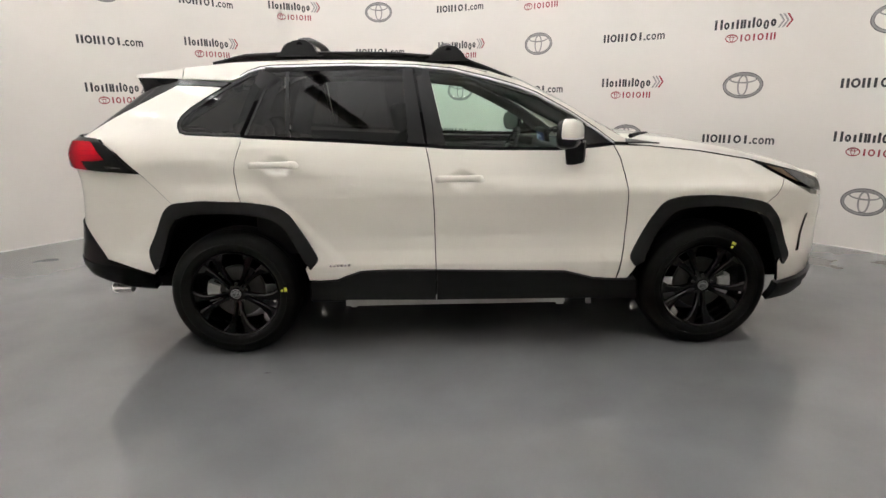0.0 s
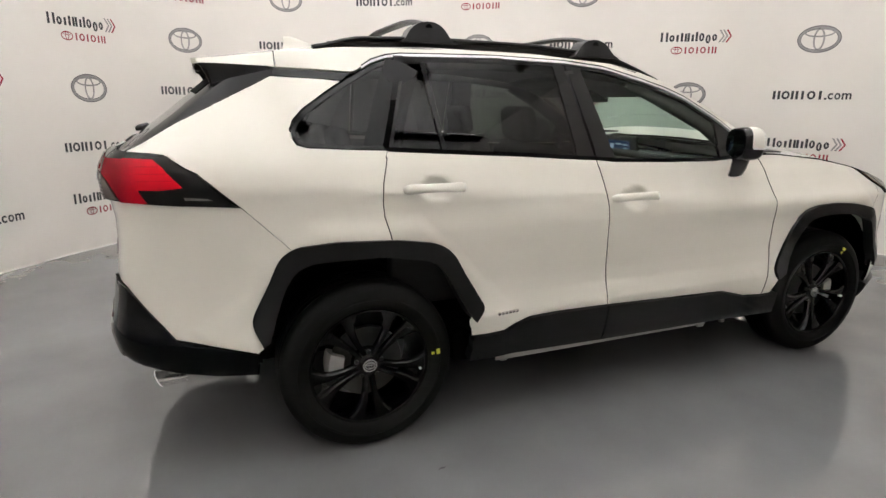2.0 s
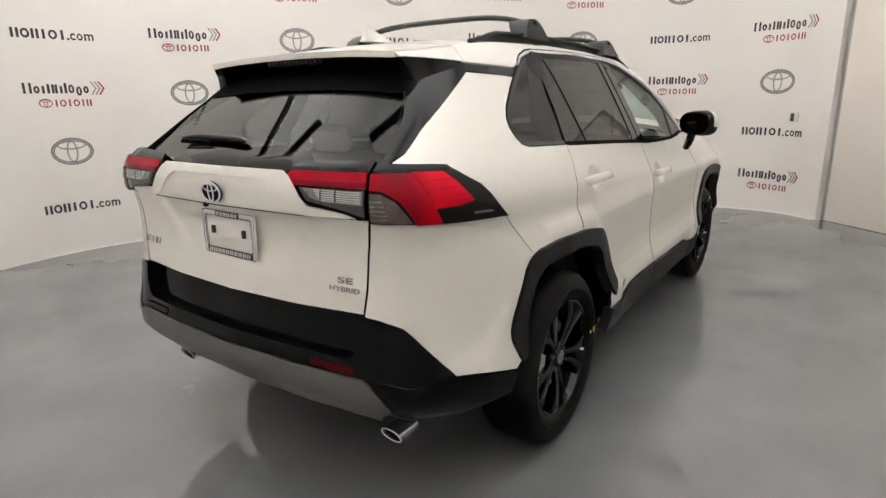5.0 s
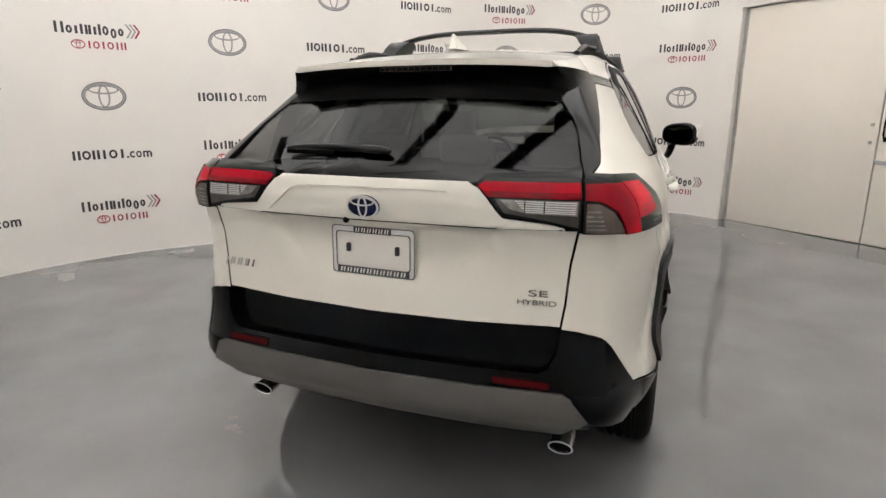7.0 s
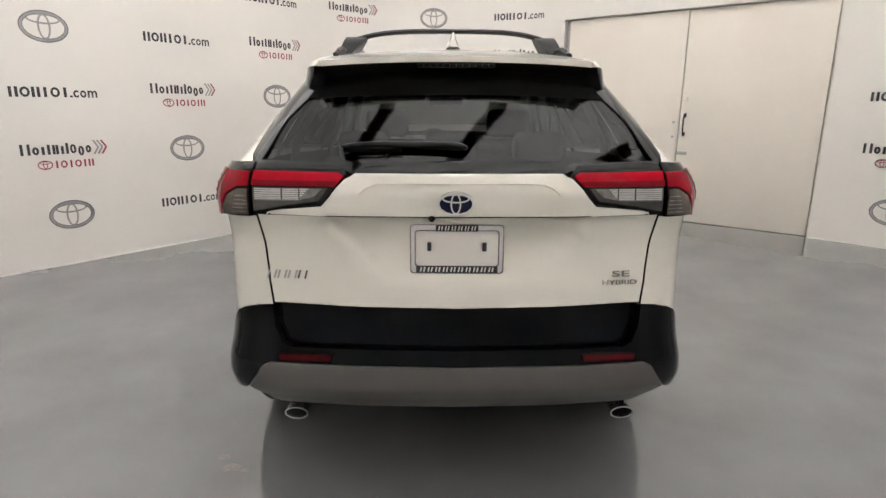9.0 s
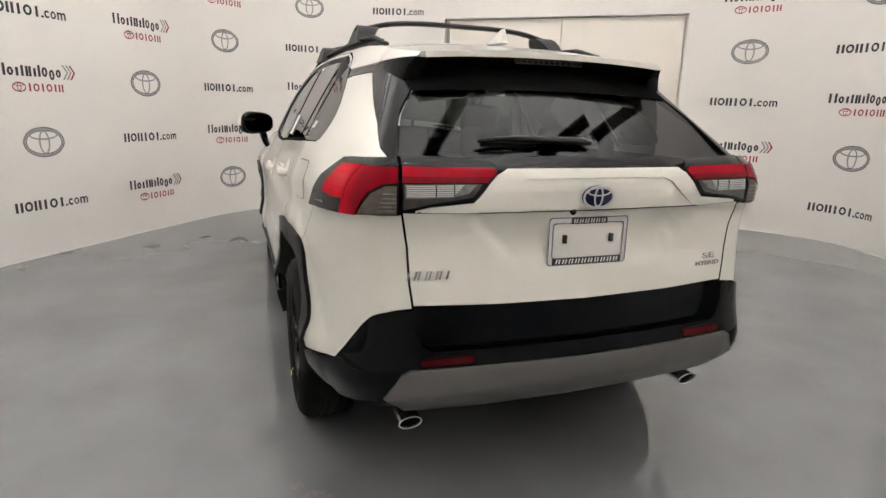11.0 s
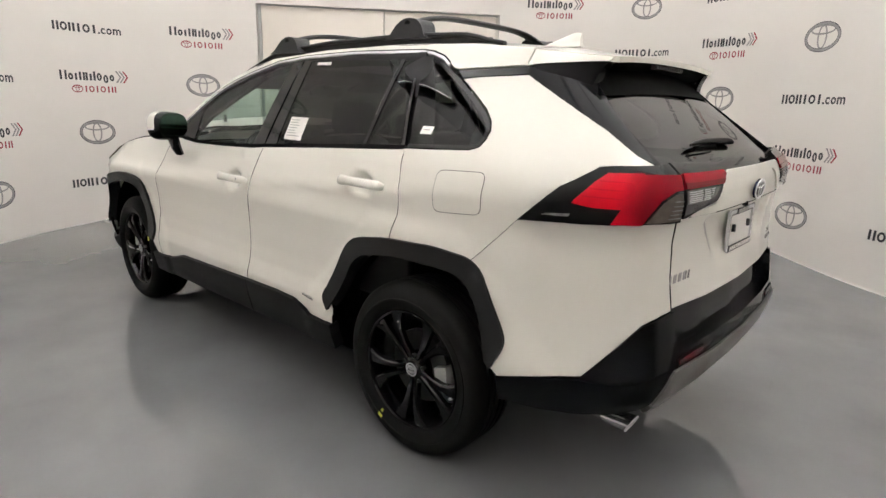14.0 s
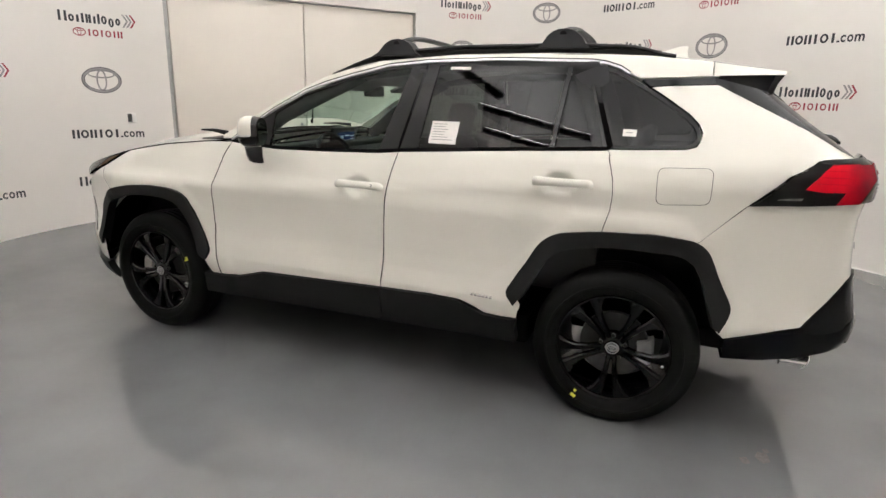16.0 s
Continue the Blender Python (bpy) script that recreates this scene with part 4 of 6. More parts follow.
M_BUMP = material("satin_black_bumper", (0.0014, 0.0016, 0.0025), 0.07, vary=0.08, scale=12, rough_vary=0.02, spec=0.13)
bumper = skin("rear_bumper", BH, M_BUMP, label="satin black rear bumper", off=0.010, thick=0.05, gap=0.0, grid=0.04)
skid = tail("skid_plate", R((0, 0.587), (0.620, 0.592), (0.645, 0.578), (0.698, 0.500), (0.66, 0.470), (0.59, 0.447), (0.40, 0.434), (0.30, 0.424), (0, 0.424)), M_GREY, label="grey painted lower bumper panel", off=0.016, thick=0.04, grid=0.03)
tail("skid_lip", R((0, 0.4215), (0.30, 0.4215), (0.40, 0.4315), (0.59, 0.4445), (0.655, 0.467), (0.61, 0.416), (0.52, 0.395), (0.40, 0.386), (0.30, 0.380), (0, 0.380)), M_GREY, label="grey lower edge of the bumper panel", off=0.013, thick=0.03, grid=0.03, gap=0)
tail("bumper_underside", R((0, 0.430), (0.66, 0.474), (0.70, 0.40), (0.60, 0.375), (0, 0.37)), M_CLAD, label="black bumper underside", off=-0.01, thick=0.02)
M_REDREF = material("deep_red_reflector", (0.055, 0.0012, 0.003), 0.15, spec=0.2, vary=0.05, scale=30)
for sd in (-1, 1):
    par = bumper[0 if sd < 0 else 1]
    o = [(0.410, 0.622), (0.585, 0.619), (0.583, 0.602), (0.415, 0.603)]
    uz = wrap_uz(dense3(R(*o), 0.03))
    sheet("reflector_bezel", shrink(uz, -0.007), flank(sd), M_GAP, par, "", 0.004, 0.05, 0, flip=sd > 0, off=0.0115)
    sheet("reflector", rounded(uz, 0.004), flank(sd), M_REDREF, par, "dark red reflector", 0.004, 0.05, 0, flip=sd > 0, off=0.014)

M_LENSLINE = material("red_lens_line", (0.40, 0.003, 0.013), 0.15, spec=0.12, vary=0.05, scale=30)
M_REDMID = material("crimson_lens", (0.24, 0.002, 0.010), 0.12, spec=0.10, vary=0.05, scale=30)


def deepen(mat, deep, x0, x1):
    """Mixes a material's colour from its own tone to a deeper one between two lengths along the car."""
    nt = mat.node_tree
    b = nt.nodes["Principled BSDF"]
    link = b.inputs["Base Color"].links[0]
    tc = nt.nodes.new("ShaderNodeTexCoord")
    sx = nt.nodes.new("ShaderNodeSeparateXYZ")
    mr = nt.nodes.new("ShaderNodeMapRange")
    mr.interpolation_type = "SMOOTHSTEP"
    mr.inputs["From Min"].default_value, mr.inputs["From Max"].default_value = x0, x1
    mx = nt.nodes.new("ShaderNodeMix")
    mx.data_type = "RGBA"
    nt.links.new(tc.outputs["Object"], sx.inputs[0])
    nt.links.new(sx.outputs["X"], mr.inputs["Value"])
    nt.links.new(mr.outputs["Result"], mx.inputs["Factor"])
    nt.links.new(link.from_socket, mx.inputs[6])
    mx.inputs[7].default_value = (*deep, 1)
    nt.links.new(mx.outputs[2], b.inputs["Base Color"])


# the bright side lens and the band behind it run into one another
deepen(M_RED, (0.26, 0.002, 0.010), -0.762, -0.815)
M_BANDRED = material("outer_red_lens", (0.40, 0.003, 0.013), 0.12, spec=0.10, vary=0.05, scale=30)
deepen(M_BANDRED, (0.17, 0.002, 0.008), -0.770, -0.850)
# tail lamps: outer unit on the body, inner unit on the tailgate
outer = skin("tail_lamp", R((0.648, 1.230), (0.648, 1.078)) + S((-0.852, 1.077), (-0.76, 1.066), (-0.66, 1.058), (-0.458, 1.046), (-0.585, 1.160), (-0.625, 1.180), (-0.680, 1.219), (-0.72, 1.223)) + R((0.69, 1.227)), M_SMOKE, label="tail lamp with red and smoked lenses", off=0.020, thick=0.045, gap=0.002, grid=0.03)
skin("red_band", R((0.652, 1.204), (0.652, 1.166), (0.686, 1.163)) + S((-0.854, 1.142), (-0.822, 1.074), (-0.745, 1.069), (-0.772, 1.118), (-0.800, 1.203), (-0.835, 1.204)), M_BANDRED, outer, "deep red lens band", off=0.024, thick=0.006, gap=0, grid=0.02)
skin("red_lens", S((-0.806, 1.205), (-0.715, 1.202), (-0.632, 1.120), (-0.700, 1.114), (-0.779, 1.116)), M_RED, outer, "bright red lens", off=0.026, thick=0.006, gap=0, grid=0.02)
for k in range(3):
    z = 1.138 + 0.02 * k
    skin("lens_step", S((-0.785, z), (-0.66 - 0.02 * k, z), (-0.66 - 0.02 * k, z + 0.003), (-0.786, z + 0.003)), M_LENSLINE, outer, off=0.0275, thick=0.002, gap=0)
skin("side_marker", S((-0.63, 1.088), (-0.555, 1.082), (-0.54, 1.076), (-0.625, 1.079)), M_CLEAR, outer, "thin pale side reflector", off=0.023, thick=0.002, gap=0)
skin("clear_lens", R((0.656, 1.158), (0.656, 1.084), (0.70, 1.084)) + S((-0.830, 1.080), (-0.860, 1.140)) + R((0.686, 1.157)), M_AMBER, outer, "smoky amber turn lens", off=0.023, thick=0.004, gap=0, grid=0.03)
for k in range(5):
    z = 1.092 + 0.012 * k
    skin("lens_rib", R((0.658, z), (0.658, z + 0.003), (0.704 - 0.003 * k, z + 0.003), (0.704 - 0.003 * k, z)), M_CLEAR, outer, off=0.026, thick=0.003, gap=0)
inner = skin("tailgate_lamp", R((0.346, 1.202), (0.372, 1.222), (0.50, 1.229), (0.640, 1.233), (0.640, 1.086), (0.604, 1.092), (0.56, 1.102), (0.422, 1.122)), M_SMOKE, [hatch, hatch], "inner tail lamp with red and clear lenses", off=0.020, thick=0.04, gap=0.001, grid=0.03)
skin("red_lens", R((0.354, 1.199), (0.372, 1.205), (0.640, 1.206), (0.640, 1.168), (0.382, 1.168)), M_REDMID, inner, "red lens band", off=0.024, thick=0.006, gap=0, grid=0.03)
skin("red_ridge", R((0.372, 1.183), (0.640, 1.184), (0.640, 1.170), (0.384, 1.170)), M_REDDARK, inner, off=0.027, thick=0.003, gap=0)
skin("lower_lens", R((0.402, 1.164), (0.636, 1.164), (0.636, 1.097), (0.604, 1.103), (0.56, 1.113), (0.432, 1.131)), M_DIMLENS, inner, "smoky grey lower lens", off=0.022, thick=0.003, gap=0, grid=0.03)
skin("clear_lens", R((0.418, 1.162), (0.632, 1.162), (0.632, 1.130), (0.50, 1.132), (0.445, 1.143)), M_CLEAR, inner, "clear reversing lens", off=0.023, thick=0.004, gap=0, grid=0.03)
for k in range(6):
    z = 1.136 + 0.0045 * k
    skin("lens_rib", R((0.462 + 0.006 * (5 - k), z), (0.628, z - 0.001), (0.628, z + 0.0012), (0.462 + 0.006 * (5 - k), z + 0.0022)), M_PALE, inner, off=0.026, thick=0.002, gap=0)
for y, hw in ((0.545, 0.0022), (0.49, 0.0018)):
    skin("lens_post", R((y - hw, 1.161), (y + hw, 1.161), (y + hw, 1.136), (y - hw, 1.136)), M_DIMLENS, inner, off=0.027, thick=0.003, gap=0)

# ---------------------------------------------------------------- car: roof, screen, bonnet
def top_sheet(name, x0, x1, mat, parent=None, label="", n=12, off=0.0, thick=0.02, f=1.0, surf=top, ey=edge_y, gap=0.002, grid=0.06):
    xs = np.linspace(x0, x1, n)
    o = [(x, float(ey(x)) * f) for x in xs] + [(x, -float(ey(x)) * f) for x in xs[::-1]]
    return sheet(name, dense(o, 0.04), surf, mat, parent or car, label, thick, grid, gap, off=off, flip=False)


roof = top_sheet("roof_panel", -0.268, 1.44, M_PAINT)
wind = top_sheet("windscreen", 1.445, 2.18, M_WIND, label="clear greenish windscreen", f=0.985, thick=0)
bonnet = top_sheet("bonnet", 2.22, 3.36, M_PAINT, surf=hood, ey=hood_y, f=0.995)
top_sheet("cowl_panel", 2.12, 2.24, M_CLAD, surf=hood, ey=hood_y, off=-0.012, f=0.96, label="black cowl panel under the windscreen")
for sd in (-1, 1):
    o = [(2.10, sd * 0.775), (2.20, sd * 0.760), (2.42, sd * 0.700), (2.30, sd * 0.655), (2.10, sd * 0.60)]
    sheet("cowl_corner", dense(o, 0.04), hood, M_CLAD, car, "black cowl corner at the windscreen foot", 0.008, 0.05, 0, off=0.006)
# spoiler: roof continues in a thin plate with a trailing edge
def spoil_y(x):
    return 0.530 - 0.014 * smoothstep(0.28, 0.50, -np.asarray(x)) - 0.040 * smoothstep(0.49, 0.585, -np.asarray(x))
spoiler = top_sheet("tailgate_spoiler", -0.575, -0.274, M_PAINT, hatch, "white roof spoiler", ey=lambda x: np.maximum(spoil_y(x), 0.1), thick=0.020, grid=0.05, gap=0)


def under(x, y):
    p = top(x, y)
    x = np.asarray(x, float)
    p[..., 2] = p[..., 2] - 0.018 - 0.05 * smoothstep(-0.57, -0.46, x)
    return p


xs = np.linspace(-0.563, -0.36, 8)
inset = lambda x: 0.015 + 0.09 * float(smoothstep(-0.55, -0.44, x))
o = [(x, float(spoil_y(x)) - inset(x)) for x in xs] + [(x, -float(spoil_y(x)) + inset(x)) for x in xs[::-1]]
sheet("spoiler_underside", dense(o, 0.04), under, M_GAP, spoiler, "black spoiler underside", 0.004, 0.05, 0, flip=True)
bm = bmesh.new()
box(bm, (-0.553, 0, 1.5545), (0.022, 0.276, 0.017), bevel=0.003)
lamp_bar = part("brake_light", bm, material("smoked_brake_lens", (0.045, 0.036, 0.034), 0.25, spec=0.3), spoiler, "thin dark high brake light")
for k in range(12):
    bm = bmesh.new()
    box(bm, (-0.5645, -0.1265 + 0.023 * k, 1.5545), (0.003, 0.019, 0.011), bevel=0.001)
    part("brake_light_lens", bm, M_SMOKE, spoiler)
# spoiler flanks: a painted strip above, a gloss black fin below that runs into the pillar trim
def loft(tops, feet, deep, rows=5, bow=0.0):
    """A closed shell between an upper and a lower edge, bowed forwards between them, deep metres thick inwards."""
    bm = bmesh.new()
    shells = []
    for inner in (0, deep):
        grid = []
        for a, b in zip(tops, feet):
            col = []
            for k in range(rows):
                t = k / (rows - 1)
                p = Vector(a).lerp(Vector(b), t)
                p.x += bow * math.sin(math.pi * t)
                p.y -= inner
                col.append(bm.verts.new(p))
            grid.append(col)
        for c0, c1 in zip(grid, grid[1:]):
            for k in range(rows - 1):
                bm.faces.new((c0[k], c0[k + 1], c1[k + 1], c1[k]))
        shells.append(grid)
    outer, inner = shells
    rim = outer[0] + [c[-1] for c in outer[1:-1]] + outer[-1][::-1] + [c[0] for c in outer[-2:0:-1]]
    back = inner[0] + [c[-1] for c in inner[1:-1]] + inner[-1][::-1] + [c[0] for c in inner[-2:0:-1]]
    for k in range(len(rim)):
        m = (k + 1) % len(rim)
        bm.faces.new((rim[k], rim[m], back[m], back[k]))
    bmesh.ops.recalc_face_normals(bm, faces=bm.faces)
    return bm


FIN_TOP = [(-0.300, 0.571, 1.544), (-0.36, 0.567, 1.546), (-0.42, 0.556, 1.548), (-0.47, 0.543, 1.550), (-0.51, 0.528, 1.551), (-0.535, 0.514, 1.552), (-0.551, 0.503, 1.552)]
FIN_FOOT = [(-0.300, 0.577, 1.528), (-0.36, 0.576, 1.510), (-0.41, 0.573, 1.490), (-0.455, 0.566, 1.472), (-0.488, 0.554, 1.464), (-0.507, 0.540, 1.468), (-0.516, 0.528, 1.480)]
FLANK_FOOT = [(-0.276, 0.574, 1.541)] + [(x, y + 0.001, z + 0.001) for x, y, z in FIN_TOP]
FLANK_TOP = [(x - 0.006 * k / 7, float(spoil_y(x)) - 0.001, float(TOP_EDGE(x)) - 0.001) for k, (x, _, _) in enumerate(FLANK_FOOT)]
for sd in (-1, 1):
    for nm, mat, lab, tops, feet, deep, bow in (("spoiler_flank", M_PAINT, "white spoiler flank", FLANK_TOP, FLANK_FOOT, 0.03, 0.0),
                                                ("spoiler_fin", M_PILLAR, "gloss black spoiler side fin", FIN_TOP, FIN_FOOT, 0.05, 0.006)):
        bm = loft(tops, feet, deep, bow=bow)
        if sd < 0:
            bmesh.ops.scale(bm, vec=(1, -1, 1), verts=bm.verts)
            bmesh.ops.recalc_face_normals(bm, faces=bm.faces)
        part(nm, bm, mat, spoiler, lab, angle=50)

# shark fin aerial
bm = bmesh.new()
rows = []
for z, x0, x1, w in ((0.0, -0.17, 0.03, 0.036), (0.012, -0.165, 0.02, 0.026), (0.03, -0.162, -0.035, 0.017), (0.048, -0.163, -0.09, 0.009), (0.058, -0.163, -0.125, 0.004)):
    pts = [(x0, -w * 0.5), (x0 * 0.5 + x1 * 0.5, -w), (x1, 0), (x0 * 0.5 + x1 * 0.5, w), (x0, w * 0.5)]
    rows.append([bm.verts.new((x, y, 1.655 + z)) for x, y in pts])
for r0, r1 in zip(rows, rows[1:]):
    for k in range(5):
        bm.faces.new((r0[k], r0[(k + 1) % 5], r1[(k + 1) % 5], r1[k]))
bm.faces.new(rows[-1])
bmesh.ops.recalc_face_normals(bm, faces=bm.faces)
part("aerial_fin", bm, M_PAINT, car, "white shark-fin aerial", angle=60)

# roof rails and cross bars
RX = np.linspace(-0.115, 1.58, 28)
for sd in (-1, 1):
    rail = None
    bm = bmesh.new()
    zs = [float(TOP_EDGE(min(x, 1.5))) + 0.004 + 0.030 * float(smoothstep(-0.115, 0.10, x) * (1 - smoothstep(1.25, 1.58, x))) - (0.03 * max(0, x - 1.5) / 0.08) for x in RX]
    sweep(bm, [(x, sd * (float(edge_y(x)) - 0.040), z + 0.008) for x, z in zip(RX, zs)], 0.013, 0.010, n=8)
    rail = part("roof_rail", bm, M_CLAD, car, "matt black roof rail")
    bm = bmesh.new()
    sweep(bm, [(x, sd * (float(edge_y(x)) - 0.043), float(TOP_EDGE(min(x, 1.5))) + 0.020) for x in RX[1:-2]], 0.006, 0.014, n=6)
    part("rail_web", bm, M_CLAD, rail)
    for cx, zt in ((0.385, 1.752), (1.225, 1.712)):
        bm = bmesh.new()
        zb = float(np.interp(cx, RX, zs)) - 0.01
        prof = [(-0.155, zb), (-0.130, zb + 0.014), (-0.100, zt - 0.040), (-0.070, zt - 0.018), (-0.040, zt - 0.006), (-0.005, zt - 0.001), (0.030, zt - 0.003), (0.058, zt - 0.013), (0.082, zt - 0.031), (0.112, zb + 0.016), (0.145, zb)]
        y0 = float(edge_y(cx)) - 0.036
        cols = [[bm.verts.new((cx + 0.88 * px, sd * (y0 + dy - k * max(0, z - zb)), z)) for px, z in prof] for dy, k in ((0.030, 0.35), (0.024, 0.35), (-0.030, 0.75), (-0.036, 0.75))]
        for c0, c1 in zip(cols, cols[1:]):
            for i in range(len(prof)):
                j = (i + 1) % len(prof)
                bm.faces.new((c0[i], c0[j], c1[j], c1[i]))
        bm.faces.new(cols[0])
        bm.faces.new(cols[-1][::-1])
        bmesh.ops.recalc_face_normals(bm, faces=bm.faces)
        foot = part("bar_foot", bm, M_CLAD, rail, "moulded black cross bar foot", angle=45)
        bm = bmesh.new()
        bmesh.ops.create_cone(bm, cap_ends=True, segments=20, radius1=0.016, radius2=0.016, depth=0.006, matrix=Matrix.Translation((cx + 0.0, sd * (y0 + 0.027 - 0.35 * (zt - 0.028 - zb)), zt - 0.028)) @ Matrix.Rotation(radians(90), 4, "X"))
        part("lock_cover", bm, M_GAP, foot)
for cx, zt in ((0.385, 1.752), (1.225, 1.712)):
    bm = bmesh.new()
    y0 = float(edge_y(cx)) - 0.045
    ys = y0 * np.sin(np.linspace(-1, 1, 23) * math.pi / 2)
    sweep(bm, [(cx - 0.005, y, zt - 0.030 + 0.057 * (1 - (abs(y) / y0) ** 4)) for y in ys], 0.032, 0.012, n=10)
    part("cross_bar", bm, M_CLAD, car, "matt black arched roof cross bar")

# front face, seen only past the corners
o = [(-0.66, 0.965), (0.66, 0.965), (0.69, 0.80), (0.68, 0.40), (-0.68, 0.40), (-0.69, 0.80)]
face = sheet("front_bumper", dense(o, 0.05), nose_face, M_PAINT, car, "", 0.03, 0.05, 0, flip=False, off=-0.004)
o = [(-0.40, 0.90), (0.40, 0.90), (0.48, 0.70), (0.44, 0.54), (-0.44, 0.54), (-0.48, 0.70)]
sheet("front_grille", dense(o, 0.05), nose_face, M_CLAD, face, "black front grille", 0.0, 0.06, 0, flip=False, off=-0.001)
o = [(-0.62, 0.53), (0.62, 0.53), (0.60, 0.34), (-0.60, 0.34)]
sheet("lower_grille", dense(o, 0.05), nose_face, M_CLAD, face, "black lower grille", 0.03, 0.06, 0, flip=False, off=-0.002)

# ---------------------------------------------------------------- car: inner shell and underside
LIN = S((-0.40, 1.215), (0.36, 1.195), (1.09, 1.150), (2.10, 1.135), (2.95, 1.02), (3.30, 0.86), (3.36, 0.50), (3.13, 0.47), (3.11, 0.54), (3.04, 0.75), (2.93, 0.86), (2.69, 0.88), (2.42, 0.86), (2.33, 0.76), (2.22, 0.56), (2.22, 0.34),
        (0.44, 0.34), (0.46, 0.56), (0.40, 0.67), (0.30, 0.83), (0.10, 0.88), (-0.12, 0.89), (-0.28, 0.87), (-0.36, 0.72), (-0.42, 0.60), (-0.42, 0.42), (-0.70, 0.46)) + R((0.66, 0.5), (0.62, 0.8), (0.62, 1.07)) + S((-0.62, 1.08), (-0.46, 1.05), (-0.55, 1.20))
skin("inner_shell", LIN, M_GAP, off=-0.034, gap=0, thick=0)
for sd in (-1, 1):
    for cx in (0.0, 2.69):
        bm = bmesh.new()
        ring = [(0.465 * math.cos(a), 0.465 * math.sin(a)) for a in np.linspace(radians(3), radians(177), 22)]
        out = [bm.verts.new((cx + x * 1.02, sd * 0.82, 0.40 + z)) for x, z in ring]
        inn = [bm.verts.new((cx + x * 1.02, sd * 0.56, 0.40 + z)) for x, z in ring]
        for i in range(len(ring) - 1):
            bm.faces.new((out[i], out[i + 1], inn[i + 1], inn[i]))
        bm.faces.new(inn)
        part("wheel_liner", bm, M_GAP, car, "black wheel arch liner")
bm = bmesh.new()
box(bm, (1.335, 0, 0.35), (1.87, 1.60, 0.15), bevel=0.02)
box(bm, (1.35, 0, 0.36), (4.1, 1.10, 0.10), bevel=0.02)
part("floor_pan", bm, M_GAP, car, "black underbody")
bm = bmesh.new()
box(bm, (1.25, -0.806, 0.284), (1.28, 0.010, 0.056), bevel=0.002)
box(bm, (1.862, -0.803, 0.262), (0.045, 0.014, 0.040), bevel=0.004)
box(bm, (0.655, -0.803, 0.262), (0.035, 0.014, 0.030), bevel=0.004)
part("sill_flange", bm, M_FLANGE, car, "pale painted seam flange under the sill")
bm = bmesh.new()
box(bm, (2.035, -0.79, 0.262), (0.028, 0.02, 0.045), bevel=0.004)
part("jacking_bracket", bm, M_FLANGE, car, "small pale bracket under the sill")

# exhaust tips: round ends cut on the slant, the upper lip longer
for sd in (-1, 1):
    bm = bmesh.new()
    n = 32
    base = Vector((-0.70, sd * 0.593 - 0.016, 0.331))
    rings = []
    for t, a, b in ((0, 0.036, 0.027), (0.090, 0.041, 0.0310), (0.099, 0.0405, 0.0304), (0.101, 0.0388, 0.0287), (0.097, 0.0375, 0.0274), (0.03, 0.035, 0.026)):
        ring = []
        for k in range(n):
            c, s = math.cos(2 * math.pi * k / n), math.sin(2 * math.pi * k / n)
            ring.append(bm.verts.new(base + Vector((-t - (0.014 * s if t > 0.05 else 0), a * c, b * s))))
        rings.append(ring)
    for r0, r1 in zip(rings, rings[1:]):
        for k in range(n):
            bm.faces.new((r0[k], r1[k], r1[(k + 1) % n], r0[(k + 1) % n]))
    bmesh.ops.recalc_face_normals(bm, faces=bm.faces[:])
    tip = part("exhaust_tip", bm, M_TIP, car, "oval chrome exhaust tip")
    bm = bmesh.new()
    bm.faces.new([bm.verts.new(base + Vector((-0.088 - 0.014 * math.sin(2 * math.pi * k / n), 0.0376 * math.cos(2 * math.pi * k / n), 0.0276 * math.sin(2 * math.pi * k / n)))) for k in range(n)])
    part("exhaust_bore", bm, M_GAP, tip)
    bm = bmesh.new()
    ring = [tuple(base + Vector((-0.1005 - 0.014 * math.sin(a), 0.0396 * math.cos(a), 0.0296 * math.sin(a)))) for a in np.linspace(0, 2 * math.pi, 33)[:-1]]
    sweep(bm, ring, 0.0024, n=6, closed=True, up=(1, 0, 0))
    part("tip_rim", bm, M_BRIGHT, tip, "bright polished rim")

